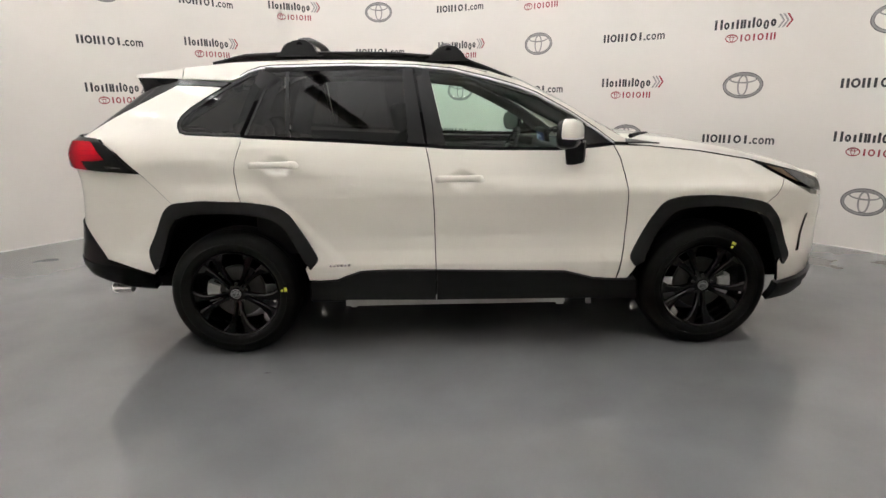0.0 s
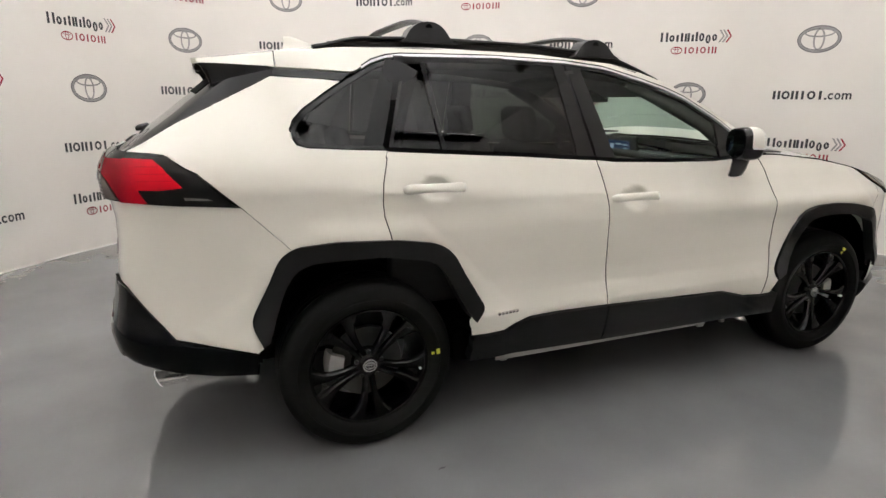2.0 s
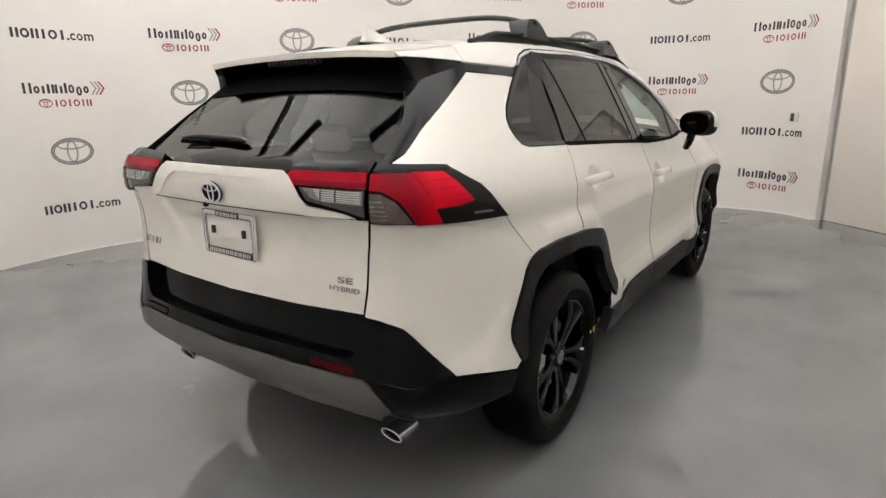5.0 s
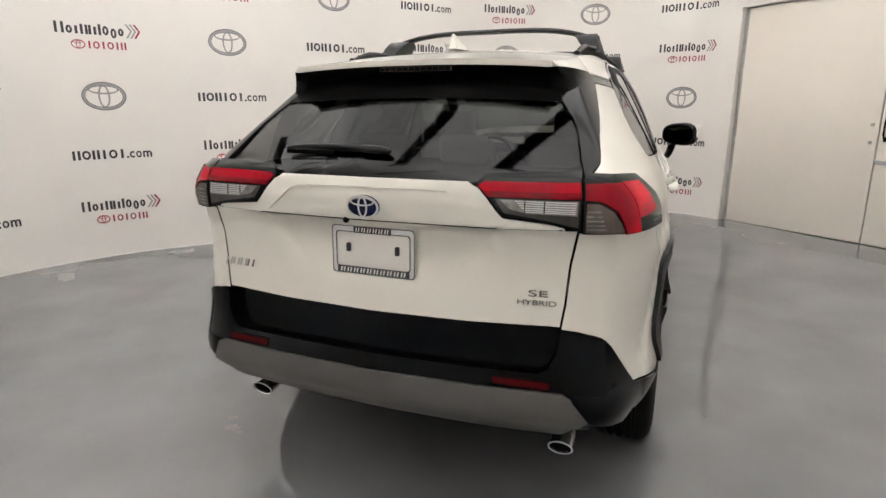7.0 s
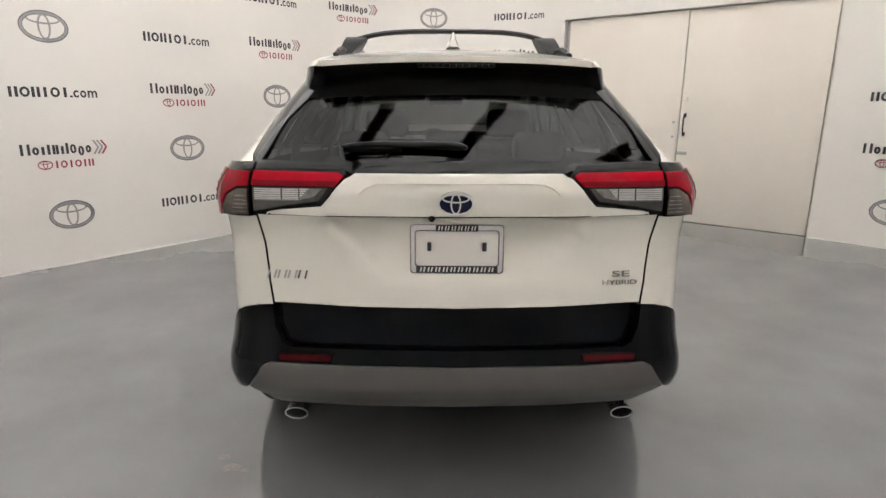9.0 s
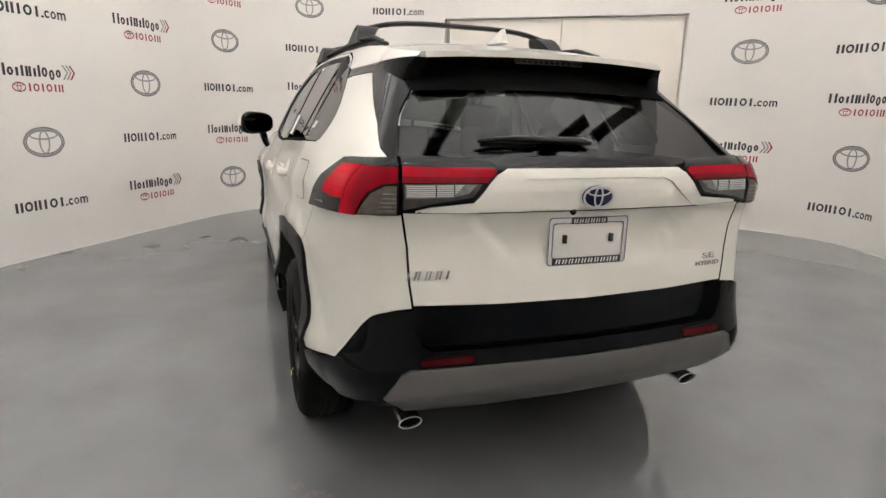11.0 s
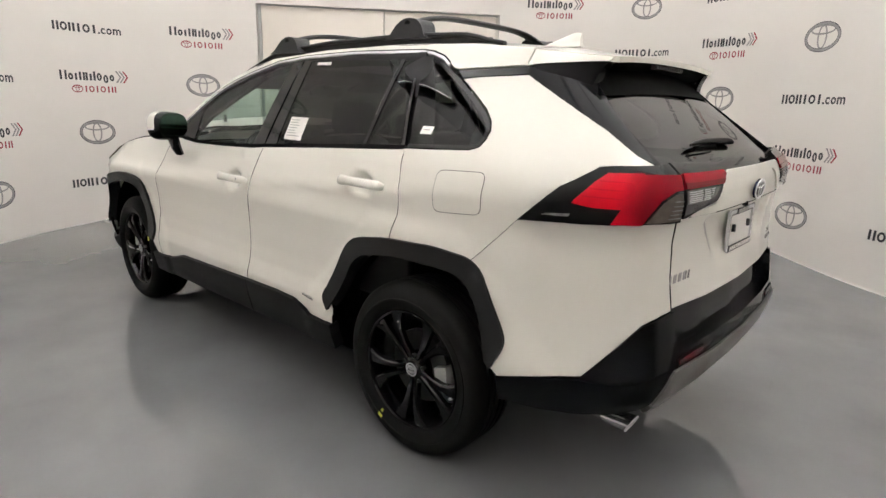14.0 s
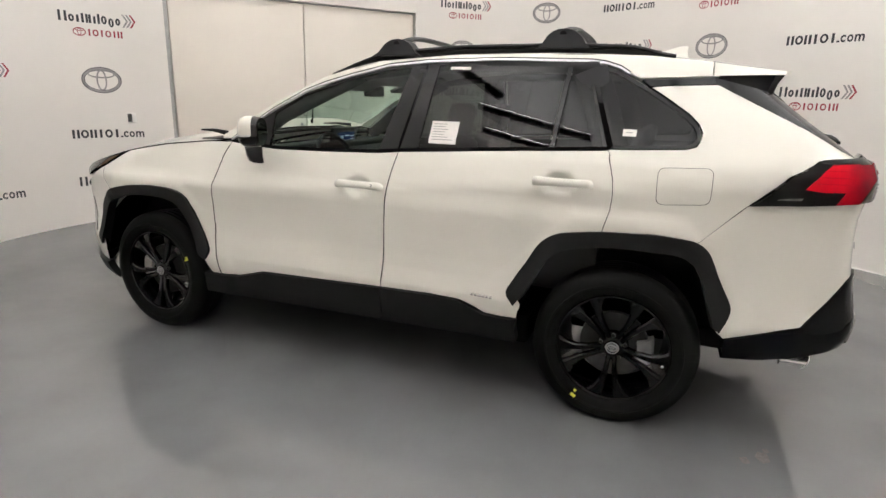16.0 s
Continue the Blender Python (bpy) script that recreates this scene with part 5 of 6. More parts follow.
# ---------------------------------------------------------------- wheels
def wheel(name):
    w = thing(name, "", "")
    R0 = 0.3625
    bm = bmesh.new()
    prof = [(0.242, -0.095), (0.258, -0.110), (0.285, -0.116), (0.326, -0.113), (0.348, -0.103), (0.359, -0.086)]
    for k, g in enumerate((-0.052, -0.018, 0.018, 0.052)):
        prof += [(R0, g - 0.007), (R0 - 0.009, g - 0.006), (R0 - 0.009, g + 0.006), (R0, g + 0.007)]
    prof += [(0.359, 0.086), (0.348, 0.103), (0.328, 0.118), (0.300, 0.123), (0.298, 0.1255), (0.292, 0.1255), (0.290, 0.123), (0.270, 0.119), (0.258, 0.112), (0.246, 0.097), (0.240, 0.09)]
    lathe(bm, prof, 72)
    bmesh.ops.recalc_face_normals(bm, faces=bm.faces)
    tyre = part("tyre", bm, M_TYRE, w, "black tyre", angle=40)
    bm = bmesh.new()
    lathe(bm, [(0.244, 0.095), (0.250, 0.104), (0.247, 0.108), (0.238, 0.104), (0.232, 0.085), (0.215, 0.02), (0.208, -0.09), (0.244, -0.098)], 60)
    bmesh.ops.recalc_face_normals(bm, faces=bm.faces)
    rim = part("rim", bm, M_RIM, w, "gloss black alloy rim")
    # five forked spokes
    for i in range(5):
        bm = bmesh.new()
        base = radians(-90 + 72 * i)
        for sg in (-1, 1):
            sec = []
            for r, off, hw, y, t in ((0.030, 0.32, 0.011, 0.078, 0.03), (0.060, 0.225, 0.0115, 0.084, 0.028), (0.11, 0.165, 0.0125, 0.093, 0.026), (0.160, 0.175, 0.0165, 0.099, 0.024), (0.200, 0.215, 0.024, 0.102, 0.024), (0.225, 0.25, 0.034, 0.102, 0.024), (0.243, 0.27, 0.046, 0.099, 0.022)):
                a = base + sg * off
                rad, tan = Vector((math.cos(a), 0, math.sin(a))), Vector((-math.sin(a), 0, math.cos(a)))
                sec.append([bm.verts.new(rad * r + tan * hw * q + Vector((0, yy, 0))) for q, yy in ((-1, y - t), (-0.9, y - 0.006), (-0.55, y), (0.55, y), (0.9, y - 0.006), (1, y - t))])
            for s0, s1 in zip(sec, sec[1:]):
                for k in range(6):
                    bm.faces.new((s0[k], s0[(k + 1) % 6], s1[(k + 1) % 6], s1[k]))
            bm.faces.new(sec[0])
            bm.faces.new(sec[-1][::-1])
        bmesh.ops.recalc_face_normals(bm, faces=bm.faces)
        part("spoke", bm, M_RIM, rim, angle=25)
    bm = bmesh.new()
    lathe(bm, [(0.0005, 0.092), (0.031, 0.092), (0.034, 0.086), (0.048, 0.080), (0.066, 0.070), (0.068, 0.04)], 40)
    bmesh.ops.recalc_face_normals(bm, faces=bm.faces)
    hub = part("hub", bm, M_RIM, w)
    bm = bmesh.new()
    pl = lambda a, b: (a, 0.0935, b)
    flat_ring(bm, pl, 0.029, 0.027, 0.0035, n=28)
    flat_ring(bm, pl, 0.022, 0.016, 0.003, n=24)
    flat_ring(bm, pl, 0.007, 0.013, 0.0025, n=16)
    flat_ring(bm, pl, 0.016, 0.006, 0.0022, cb=0.006, n=16)
    part("cap_ring", bm, M_PALE, hub, "pale metal rings on the hub cap", smooth=False)
    for i in range(5):
        a = radians(-54 + 72 * i)
        bm = bmesh.new()
        bmesh.ops.create_cone(bm, cap_ends=True, segments=6, radius1=0.010, radius2=0.009, depth=0.02, matrix=Matrix.Translation((0.055 * math.cos(a), 0.074, 0.055 * math.sin(a))) @ Matrix.Rotation(radians(-90), 4, "X"))
        part("wheel_nut", bm, M_DISC, hub)
    bm = bmesh.new()
    lathe(bm, [(0.06, 0.035), (0.075, 0.04), (0.15, 0.04), (0.152, 0.035), (0.152, 0.018), (0.06, 0.018)], 48)
    bmesh.ops.recalc_face_normals(bm, faces=bm.faces)
    part("brake_disc", bm, M_DISC, w, "grey iron brake disc")
    bm = bmesh.new()
    arc = np.linspace(radians(-18), radians(22), 7)
    cols = [[bm.verts.new((r * math.cos(a), y, r * math.sin(a))) for r, y in ((0.105, 0.05), (0.105, 0.068), (0.165, 0.068), (0.175, 0.05), (0.175, 0.0), (0.105, 0.0))] for a in arc]
    for c0, c1 in zip(cols, cols[1:]):
        for k in range(6):
            bm.faces.new((c0[k], c0[(k + 1) % 6], c1[(k + 1) % 6], c1[k]))
    bm.faces.new(cols[0])
    bm.faces.new(cols[-1][::-1])
    bmesh.ops.recalc_face_normals(bm, faces=bm.faces)
    part("brake_caliper", bm, M_STEEL, w, "bare metal brake caliper", angle=25)
    for ang, r, hw, hh in ((0.0, 0.268, 0.006, 0.007), (0.02, 0.290, 0.012, 0.008)):
        bm = bmesh.new()
        box(bm, (r * math.sin(ang), 0.1255 if r > 0.28 else 0.1190, r * math.cos(ang)), (2 * hw, 0.002, 2 * hh), bevel=0.0008)
        part("paint_mark", bm, M_YELLOW, tyre, "yellow balance mark")
    bm = bmesh.new()
    sweep(bm, [(-0.218, 0.085, -0.045), (-0.216, 0.101, -0.0445), (-0.2155, 0.108, -0.0445)], [0.006, 0.006, 0.004], n=8, up=(0, 0, 1))
    part("valve_cap", bm, M_WHITEPL, rim, "pale tyre valve cap")
    return w


def put_wheel(cx, sd, mark, half=0.772, steer=0.0):
    w = wheel("wheel")
    for k in ("label", "category"):
        if k in w:
            del w[k]
    w["label"] = "black alloy wheel with forked spokes"
    w.parent = car
    flip = Matrix.Rotation(radians(180), 4, "Z") if sd < 0 else Matrix.Identity(4)
    w.matrix_basis = Matrix.Translation((cx, sd * half, 0.3615 if cx < 1 else 0.355)) @ Matrix.Rotation(radians(steer), 4, "Z") @ flip
    for o in w.children_recursive:
        if o.name.startswith("paint_mark"):
            o.matrix_basis = Matrix.Rotation(radians(mark), 4, "Y")
        if o.name.startswith("brake_caliper"):
            o.matrix_basis = Matrix.Rotation(radians(180 if (sd > 0) == (cx < 1) else 0), 4, "Y")
    return w


put_wheel(0, -1, -85)
put_wheel(2.69, -1, -29, 0.754, -2)
put_wheel(0, 1, 148)
put_wheel(2.69, 1, 293, 0.754, -2)

# ---------------------------------------------------------------- car: fittings
def spot(x, z, sd, off=0.0):
    """A place on the flank, with its outward normal and a pose whose x runs along the car and z up."""
    f = flank(sd)
    u = wrap_uz([("S", x, z)])[0][0]
    h = 0.004
    g = lambda a, b: f(np.array([a]), np.array([b]))[0]
    p, du, dz = g(u, z), g(u + h, z) - g(u - h, z), g(u, z + h) - g(u, z - h)
    n = np.cross(du, dz)
    n *= -sd / np.linalg.norm(n)
    t = Vector(du).normalized()
    n = Vector(n)
    k = t.cross(n)
    if k.z < 0:
        k = -k
    m = Matrix((t, n, k)).transposed().to_4x4()
    m.translation = Vector(p) + n * off
    return m


def back_spot(y, z, off=0.0):
    """A place on the tail: x of the pose runs to the right as seen from behind, y outwards, z up."""
    g = lambda a, b: flank(1)(np.array([wrap_uz([("R", a, b)])[0][0]]), np.array([b]))[0]
    h = 0.004
    p, dy, dz = Vector(g(y, z)), Vector(g(y + h, z) - g(y - h, z)).normalized(), Vector(g(y, z + h) - g(y, z - h)).normalized()
    n = dy.cross(dz).normalized()
    if n.x > 0:
        n = -n
    m = Matrix((-dy, n, dz)).transposed().to_4x4()
    m.translation = p + n * off
    return m


def fitted(name, bm, mat, parent, m, label="", smooth=True, angle=35):
    bmesh.ops.transform(bm, matrix=m, verts=bm.verts)
    bmesh.ops.recalc_face_normals(bm, faces=bm.faces)
    return part(name, bm, mat, parent, label, smooth, angle)


for k, sd in enumerate((-1, 1)):
    for dr, x, z in ((rear_door[k], 0.275, 1.080), (front_door[k], 1.268, 0.994)):
        m = spot(x - 0.16, z, sd, 0.0)
        m.translation = spot(x + 0.14, z, sd).translation.lerp(spot(x - 0.14, z, sd).translation, 0.5)
        bm = bmesh.new()
        pts = [(-0.126, 0.004, 0), (-0.122, 0.022, 0), (-0.105, 0.032, 0), (-0.05, 0.038, 0), (0.05, 0.038, 0), (0.100, 0.034, 0), (0.120, 0.024, 0), (0.126, 0.004, 0)]
        sweep(bm, pts, [0.013, 0.018, 0.0195, 0.0175, 0.0175, 0.0205, 0.019, 0.013], [0.006, 0.009, 0.010, 0.009, 0.009, 0.010, 0.009, 0.006], n=12, up=(0, 1, 0))
        handle = fitted("door_handle", bm, M_PAINT, dr, m, "white painted door handle", angle=60)
        if sd > 0 and x > 1:
            bm = bmesh.new()
            bmesh.ops.create_cone(bm, cap_ends=True, segments=12, radius1=0.006, radius2=0.006, depth=0.003, matrix=Matrix.Translation((-0.085, 0.042, 0)) @ Matrix.Rotation(radians(90), 4, "X"))
            fitted("key_hole", bm, M_DARKPL, handle, m)
    # badge low on the rear door
    m = spot(0.603, 0.535, sd, 0.003)
    bm = bmesh.new()
    for i in range(6):
        box(bm, (-0.05 + 0.02 * i, 0, 0), (0.013, 0.004, 0.013), bevel=0.001)
    bmesh.ops.rotate(bm, cent=(0, 0, 0), matrix=Matrix.Rotation(radians(2), 3, "Y"), verts=bm.verts)
    fitted("door_badge", bm, M_CHROME, rear_door[k], m, "small chrome badge")

    # mirror
    bm = bmesh.new()
    bmesh.ops.create_uvsphere(bm, u_segments=28, v_segments=18, radius=1)
    for v in bm.verts:
        p = v.co
        q = [math.copysign(abs(c) ** 0.70, c) for c in p]
        v.co = Vector((max(q[0] * (0.066 if p.x > 0 else 0.080), -0.046), q[1] * 0.118, q[2] * 0.076 * (1 + 0.10 * q[1])))
    M0 = Matrix.Translation((1.842, sd * 0.952, 1.236)) @ Matrix.Diagonal((1, sd, 1, 1)) @ Matrix.Rotation(radians(26), 4, 'Z')
    body, body_copy = bm.copy(), bm.copy()
    g = bmesh.ops.bisect_plane(bm, geom=bm.verts[:] + bm.edges[:] + bm.faces[:], plane_co=(0, 0, -0.014), plane_no=(0.05, 0, 1), clear_inner=True)
    g = bmesh.ops.bisect_plane(bm, geom=bm.verts[:] + bm.edges[:] + bm.faces[:], plane_co=(-0.016, 0, 0), plane_no=(1, 0, 0), clear_inner=True)
    for v in bm.verts:
        v.co *= 1.012
    mirror_cap = bm
    bmesh.ops.transform(body, matrix=M0, verts=body.verts)
    bmesh.ops.recalc_face_normals(body, faces=body.faces)
    mirror = part("door_mirror", body, M_GLOSSBLK, front_door[k], "door mirror with white cap and black foot", angle=60)
    fitted("mirror_cap", mirror_cap, M_PAINT, mirror, M0, "white painted cap", angle=60)
    bm = bmesh.new()
    o = [(0.100 * math.copysign(abs(math.cos(a)) ** 0.6, math.cos(a)), 0.057 * math.copysign(abs(math.sin(a)) ** 0.6, math.sin(a))) for a in np.linspace(0, 2 * math.pi, 33)[:-1]]
    bm.faces.new([bm.verts.new((-0.0470, y, z)) for y, z in o])
    fitted("mirror_glass", bm, material("mirror_silver", (0.06, 0.078, 0.071), 0.03, metal=1.0, vary=0) if k == 0 else bpy.data.materials["mirror_silver"], mirror, M0, "silvered mirror glass")
    bm = bmesh.new()
    sweep(bm, [(1.885, sd * 0.912, 1.190), (1.888, sd * 0.902, 1.150), (1.894, sd * 0.888, 1.105), (1.897, sd * 0.874, 1.078)], [0.058, 0.057, 0.055, 0.052], [0.026, 0.026, 0.024, 0.020], n=12, up=(0, sd, 0.4))
    part("mirror_foot", bm, M_GLOSSBLK, mirror, "black mirror foot", angle=50)
    strip = body_copy
    for co, no, inner in (((0, 0, -0.012), (0.05, 0, 1), False), ((0, 0, -0.020), (0.05, 0, 1), True), ((-0.012, 0, 0), (1, 0, 0), True)):
        bmesh.ops.bisect_plane(strip, geom=strip.verts[:] + strip.edges[:] + strip.faces[:], plane_co=co, plane_no=no, clear_inner=inner, clear_outer=not inner)
    for v in strip.verts:
        v.co *= 1.02
    fitted("turn_signal", strip, M_BRIGHT, mirror, M0, "thin silver strip", angle=60)

# fuel flap on the left
o = rounded([(-0.104, 1.170), (-0.110, 1.023), (-0.312, 1.036), (-0.312, 1.178)], 0.03)
uz = wrap_uz(dense3(S(*o), 0.02))
flap_gap = sheet("fuel_flap_gap", shrink(uz, -0.0012), flank(1), M_GAP, quarter[1], "", 0.0, 0.03, 0, flip=True, off=0.0012)
sheet("fuel_flap", shrink(uz, 0.001), flank(1), M_PAINT, quarter[1], "white fuel filler flap", 0.0, 0.03, 0, flip=True, off=0.0022)

# plate, frame and badges on the tailgate
m = back_spot(0.004, 0.972, 0.014)
bm = bmesh.new()
box(bm, (0, -0.004, 0), (0.285, 0.004, 0.146), bevel=0.001)
plate = fitted("plate_panel", bm, M_WHITEPL, hatch, m, "blank white plate panel in a chrome frame")
bm = bmesh.new()
O = rounded([(-0.148, -0.079), (0.148, -0.079), (0.148, 0.079), (-0.148, 0.079)], 0.012)
I = rounded([(-0.134, -0.058), (0.134, -0.058), (0.134, 0.062), (-0.134, 0.062)], 0.012)
ov, iv = [bm.verts.new((a, 0.004, b)) for a, b in O], [bm.verts.new((a, 0.004, b)) for a, b in I]
ob_, ib_ = [bm.verts.new((a, -0.004, b)) for a, b in O], [bm.verts.new((a, -0.004, b)) for a, b in I]
n = len(O)
for i in range(n):
    j = (i + 1) % n
    bm.faces.new((ov[i], ov[j], iv[j], iv[i]))
    bm.faces.new((ov[i], ob_[i], ob_[j], ov[j]))
    bm.faces.new((iv[i], iv[j], ib_[j], ib_[i]))
fitted("plate_frame", bm, M_BRIGHT, plate, m, "chrome plate frame")
for q, d in (((0.1495, 0.0805), (0.146, 0.077)), ((0.1355, 0.060), (0.131, 0.0565))):
    bm = bmesh.new()
    zc = 0.0 if q[0] > 0.14 else 0.002
    ro, ri = [rounded([(-a, zc - b), (a, zc - b), (a, zc + b), (-a, zc + b)], 0.012) for a, b in (q, d)]
    vo, vi = [[bm.verts.new((a, 0.0046, b)) for a, b in ring] for ring in (ro, ri)]
    for i in range(len(vo)):
        j = (i + 1) % len(vo)
        bm.faces.new((vo[i], vo[j], vi[j], vi[i]))
    fitted("frame_edge", bm, M_CHROMED, plate, m, "dark edge of the chrome frame", smooth=False)
for (w, h, z) in ((0.135, 0.021, 0.068), (0.262, 0.023, -0.0665)):
    bm = bmesh.new()
    box(bm, (0, 0.005, z), (w, 0.003, h), bevel=0.001)
    strip = fitted("frame_strip", bm, M_INK, plate, m, "black strip on the plate frame")
    n = 6 if w < 0.2 else 10
    for i in range(n):
        bm = bmesh.new()
        cw = w * 0.93 / n
        x = -w * 0.465 + cw * (i + 0.5)
        for e in (-0.22, 0.22):
            box(bm, (x + e * cw, 0.007, z), (cw * 0.20, 0.0012, h * 0.66))
        for v in bm.verts:
            v.co.x += 0.2 * (v.co.z - z)
        fitted("letter_bar", bm, M_WHITEPL, strip, m, smooth=False)
for x in (-0.088, 0.088):
    bm = bmesh.new()
    box(bm, (x, 0.004, 0.008), (0.013, 0.012, 0.028), bevel=0.002)
    fitted("plate_clip", bm, M_INK, plate, m)

m = back_spot(0.010, 1.127, 0.018)
bm = bmesh.new()
rings = [[bm.verts.new((a * q, d, b * q)) for a, b in ellipse(0.056, 0.037, 40)] for q, d in ((1.0, 0.0), (1.0, 0.004), (0.96, 0.007))]
for r0, r1 in zip(rings, rings[1:]):
    for i in range(40):
        bm.faces.new((r0[i], r0[(i + 1) % 40], r1[(i + 1) % 40], r1[i]))
bm.faces.new(rings[-1])
emb = fitted("tailgate_emblem", bm, M_BLUE, hatch, m, "oval blue and chrome emblem")
for nm, args in (("outer_ring", (0.0565, 0.0375, 0.0065)), ("upright_oval", (0.0165, 0.033, 0.005)), ("level_oval", (0.042, 0.0145, 0.0045, 0.0, 0.017))):
    bm = bmesh.new()
    flat_ring(bm, lambda a, b: (a, 0.0085, b), *args)
    ext = bmesh.ops.extrude_face_region(bm, geom=bm.faces[:])
    bmesh.ops.translate(bm, vec=(0, 0.003, 0), verts=[e for e in ext["geom"] if isinstance(e, bmesh.types.BMVert)])
    fitted(nm, bm, M_BRIGHT, emb, m, "chrome ring", smooth=False)
bm = bmesh.new()
bmesh.ops.create_uvsphere(bm, u_segments=14, v_segments=8, radius=0.011)
fitted("rear_camera", bm, M_GLOSSBLK, hatch, back_spot(0.084, 1.078, 0.008), "small black rear camera")


def badge_bars(name, y0, y1, z0, z1, n, slant, label):
    m = back_spot((y0 + y1) / 2, (z0 + z1) / 2, 0.002)
    w, h = abs(y1 - y0), abs(z1 - z0)
    root = None
    cw = w / n
    for i in range(n):
        bm = bmesh.new()
        x = -w / 2 + cw * (i + 0.5)
        for e in (-0.33, 0.33):
            box(bm, (x + e * cw, 0, 0), (cw * 0.17, 0.004, h), bevel=0.0006)
        for v in bm.verts:
            v.co.x += slant * v.co.z
        if root is None:
            root = fitted(name, bm, M_STEEL, hatch, m, label)
        else:
            fitted("letter_bar", bm, M_STEEL if i < n - 1 else M_CHROMED, root, m)


badge_bars("model_badge", 0.622, 0.486, 0.870, 0.897, 4, 0.30, "slanted chrome badge on the tailgate")


def word_badge(word, y, z, wide, size):
    """Raised chrome capitals on the tailgate."""
    cu = bpy.data.curves.new("badge_word", "FONT")
    cu.body, cu.size, cu.extrude = word, size, 0.0015
    tmp = bpy.data.objects.new("badge_word_source", cu)
    scene.collection.objects.link(tmp)
    me = bpy.data.meshes.new_from_object(tmp.evaluated_get(bpy.context.evaluated_depsgraph_get()))
    bpy.data.objects.remove(tmp)
    xs = [v.co.x for v in me.vertices]
    fx = wide / (max(xs) - min(xs))
    bm = bmesh.new()
    bm.from_mesh(me)
    for v in bm.verts:
        v.co = Vector(((v.co.x - min(xs)) * fx - wide / 2, -v.co.z, v.co.y - size * 0.35))
    fitted("word_badge", bm, M_CHROMED, hatch, back_spot(y, z, 0.003), "chrome lettered badge", smooth=False)


word_badge("SE", -0.533, 0.886, 0.058, 0.028)
word_badge("HYBRID", -0.530, 0.858, 0.116, 0.022)

# rear wiper: one thick moulded arm, thin at the tip
bm = bmesh.new()
pts = [(0.376, 1.278), (0.33, 1.283), (0.26, 1.286), (0.25, 1.286), (0.12, 1.284), (0.03, 1.282), (-0.005, 1.280), (-0.028, 1.276)]
P = [back_spot(y, z, 0.012) for y, z in pts]
sweep(bm, [q.translation for q in P], [0.004, 0.007, 0.009, 0.011, 0.013, 0.014, 0.013, 0.006], [0.006, 0.008, 0.010, 0.011, 0.012, 0.013, 0.012, 0.007], n=12)
wiper = part("rear_wiper", bm, M_CLAD, hatch, "black rear wiper arm and blade", angle=60)
bm = bmesh.new()
sweep(bm, [back_spot(y, 1.270, 0.010).translation for y in (0.37, 0.28, 0.18)], 0.004, 0.008, n=6)
part("wiper_blade", bm, M_GAP, wiper)
# front wiper tip and cowl edge seen past the bonnet
for sd, a, b in ((-1, (2.25, -0.70, 1.205), (2.40, -0.55, 1.215)), (1, (2.20, 0.74, 1.205), (2.42, 0.70, 1.212))):
    bm = bmesh.new()
    sweep(bm, [a, Vector(a).lerp(Vector(b), 0.5) + Vector((0, 0, 0.006)), b], [0.014, 0.010, 0.005], n=6)
    part("front_wiper", bm, M_CLAD, car, "black wiper arm at the windscreen foot")

# ---------------------------------------------------------------- car: cabin
def soft_box(name, c, s, rot=(0, 0, 0), mat=None, parent=None, label="", bev=0.04):
    bm = bmesh.new()
    box(bm, (0, 0, 0), s, bevel=min(bev, min(s) * 0.45))
    bmesh.ops.transform(bm, matrix=pose(*c, *rot), verts=bm.verts)
    return part(name, bm, mat or M_SEAT, parent or car, label, angle=50)


for sd in (-1, 1):
    seat = soft_box("front_seat", (1.33, sd * 0.37, 0.62), (0.52, 0.50, 0.16), (0, -8, 0), label="black fabric front seat")
    soft_box("seat_back", (1.03, sd * 0.37, 0.92), (0.14, 0.48, 0.60), (0, -14, 0), parent=seat)
    soft_box("headrest", (0.93, sd * 0.37, 1.315), (0.09, 0.26, 0.17), (0, -10, 0), parent=seat)
bench = soft_box("rear_bench", (0.45, 0, 0.64), (0.50, 1.25, 0.16), (0, -6, 0), label="black fabric rear bench")
soft_box("bench_back", (0.13, 0, 0.93), (0.14, 1.25, 0.52), (0, -20, 0), parent=bench)
for y in (-0.40, 0.0, 0.40):
    soft_box("headrest", (0.0, y, 1.235), (0.08, 0.24, 0.14), (0, -15, 0), parent=bench)
dash = soft_box("dashboard", (2.02, 0, 0.96), (0.42, 1.40, 0.28), (0, 6, 0), M_TRIM, label="dark moulded dashboard", bev=0.08)
screen = soft_box("centre_screen", (1.895, 0, 1.140), (0.03, 0.30, 0.17), (0, -10, 0), M_TRIM, dash, "dark centre screen with a lit blue display", bev=0.010)
soft_box("display", (1.877, 0, 1.137), (0.008, 0.20, 0.115), (0, -10, 0), M_SCREEN, screen, "lit blue display", bev=0.003)
M_GLYPH = material("display_white", (0.02, 0.02, 0.025), 0.3, emit=(0.6, 0.75, 1.0), strength=0.30, vary=0)
for i, (y, z, w, h) in enumerate(((-0.066, 0.030, 0.050, 0.006), (-0.066, 0.010, 0.040, 0.005), (-0.066, -0.012, 0.045, 0.005), (0.0, 0.034, 0.05, 0.010), (0.062, 0.020, 0.035, 0.030), (0.06, -0.030, 0.045, 0.008), (0.0, -0.028, 0.03, 0.006))):
    soft_box("display_bar", (1.8715 - 0.176 * z, y, 1.137 + z), (0.002, w, h), (0, -10, 0), M_GLYPH, screen, bev=0.0005)
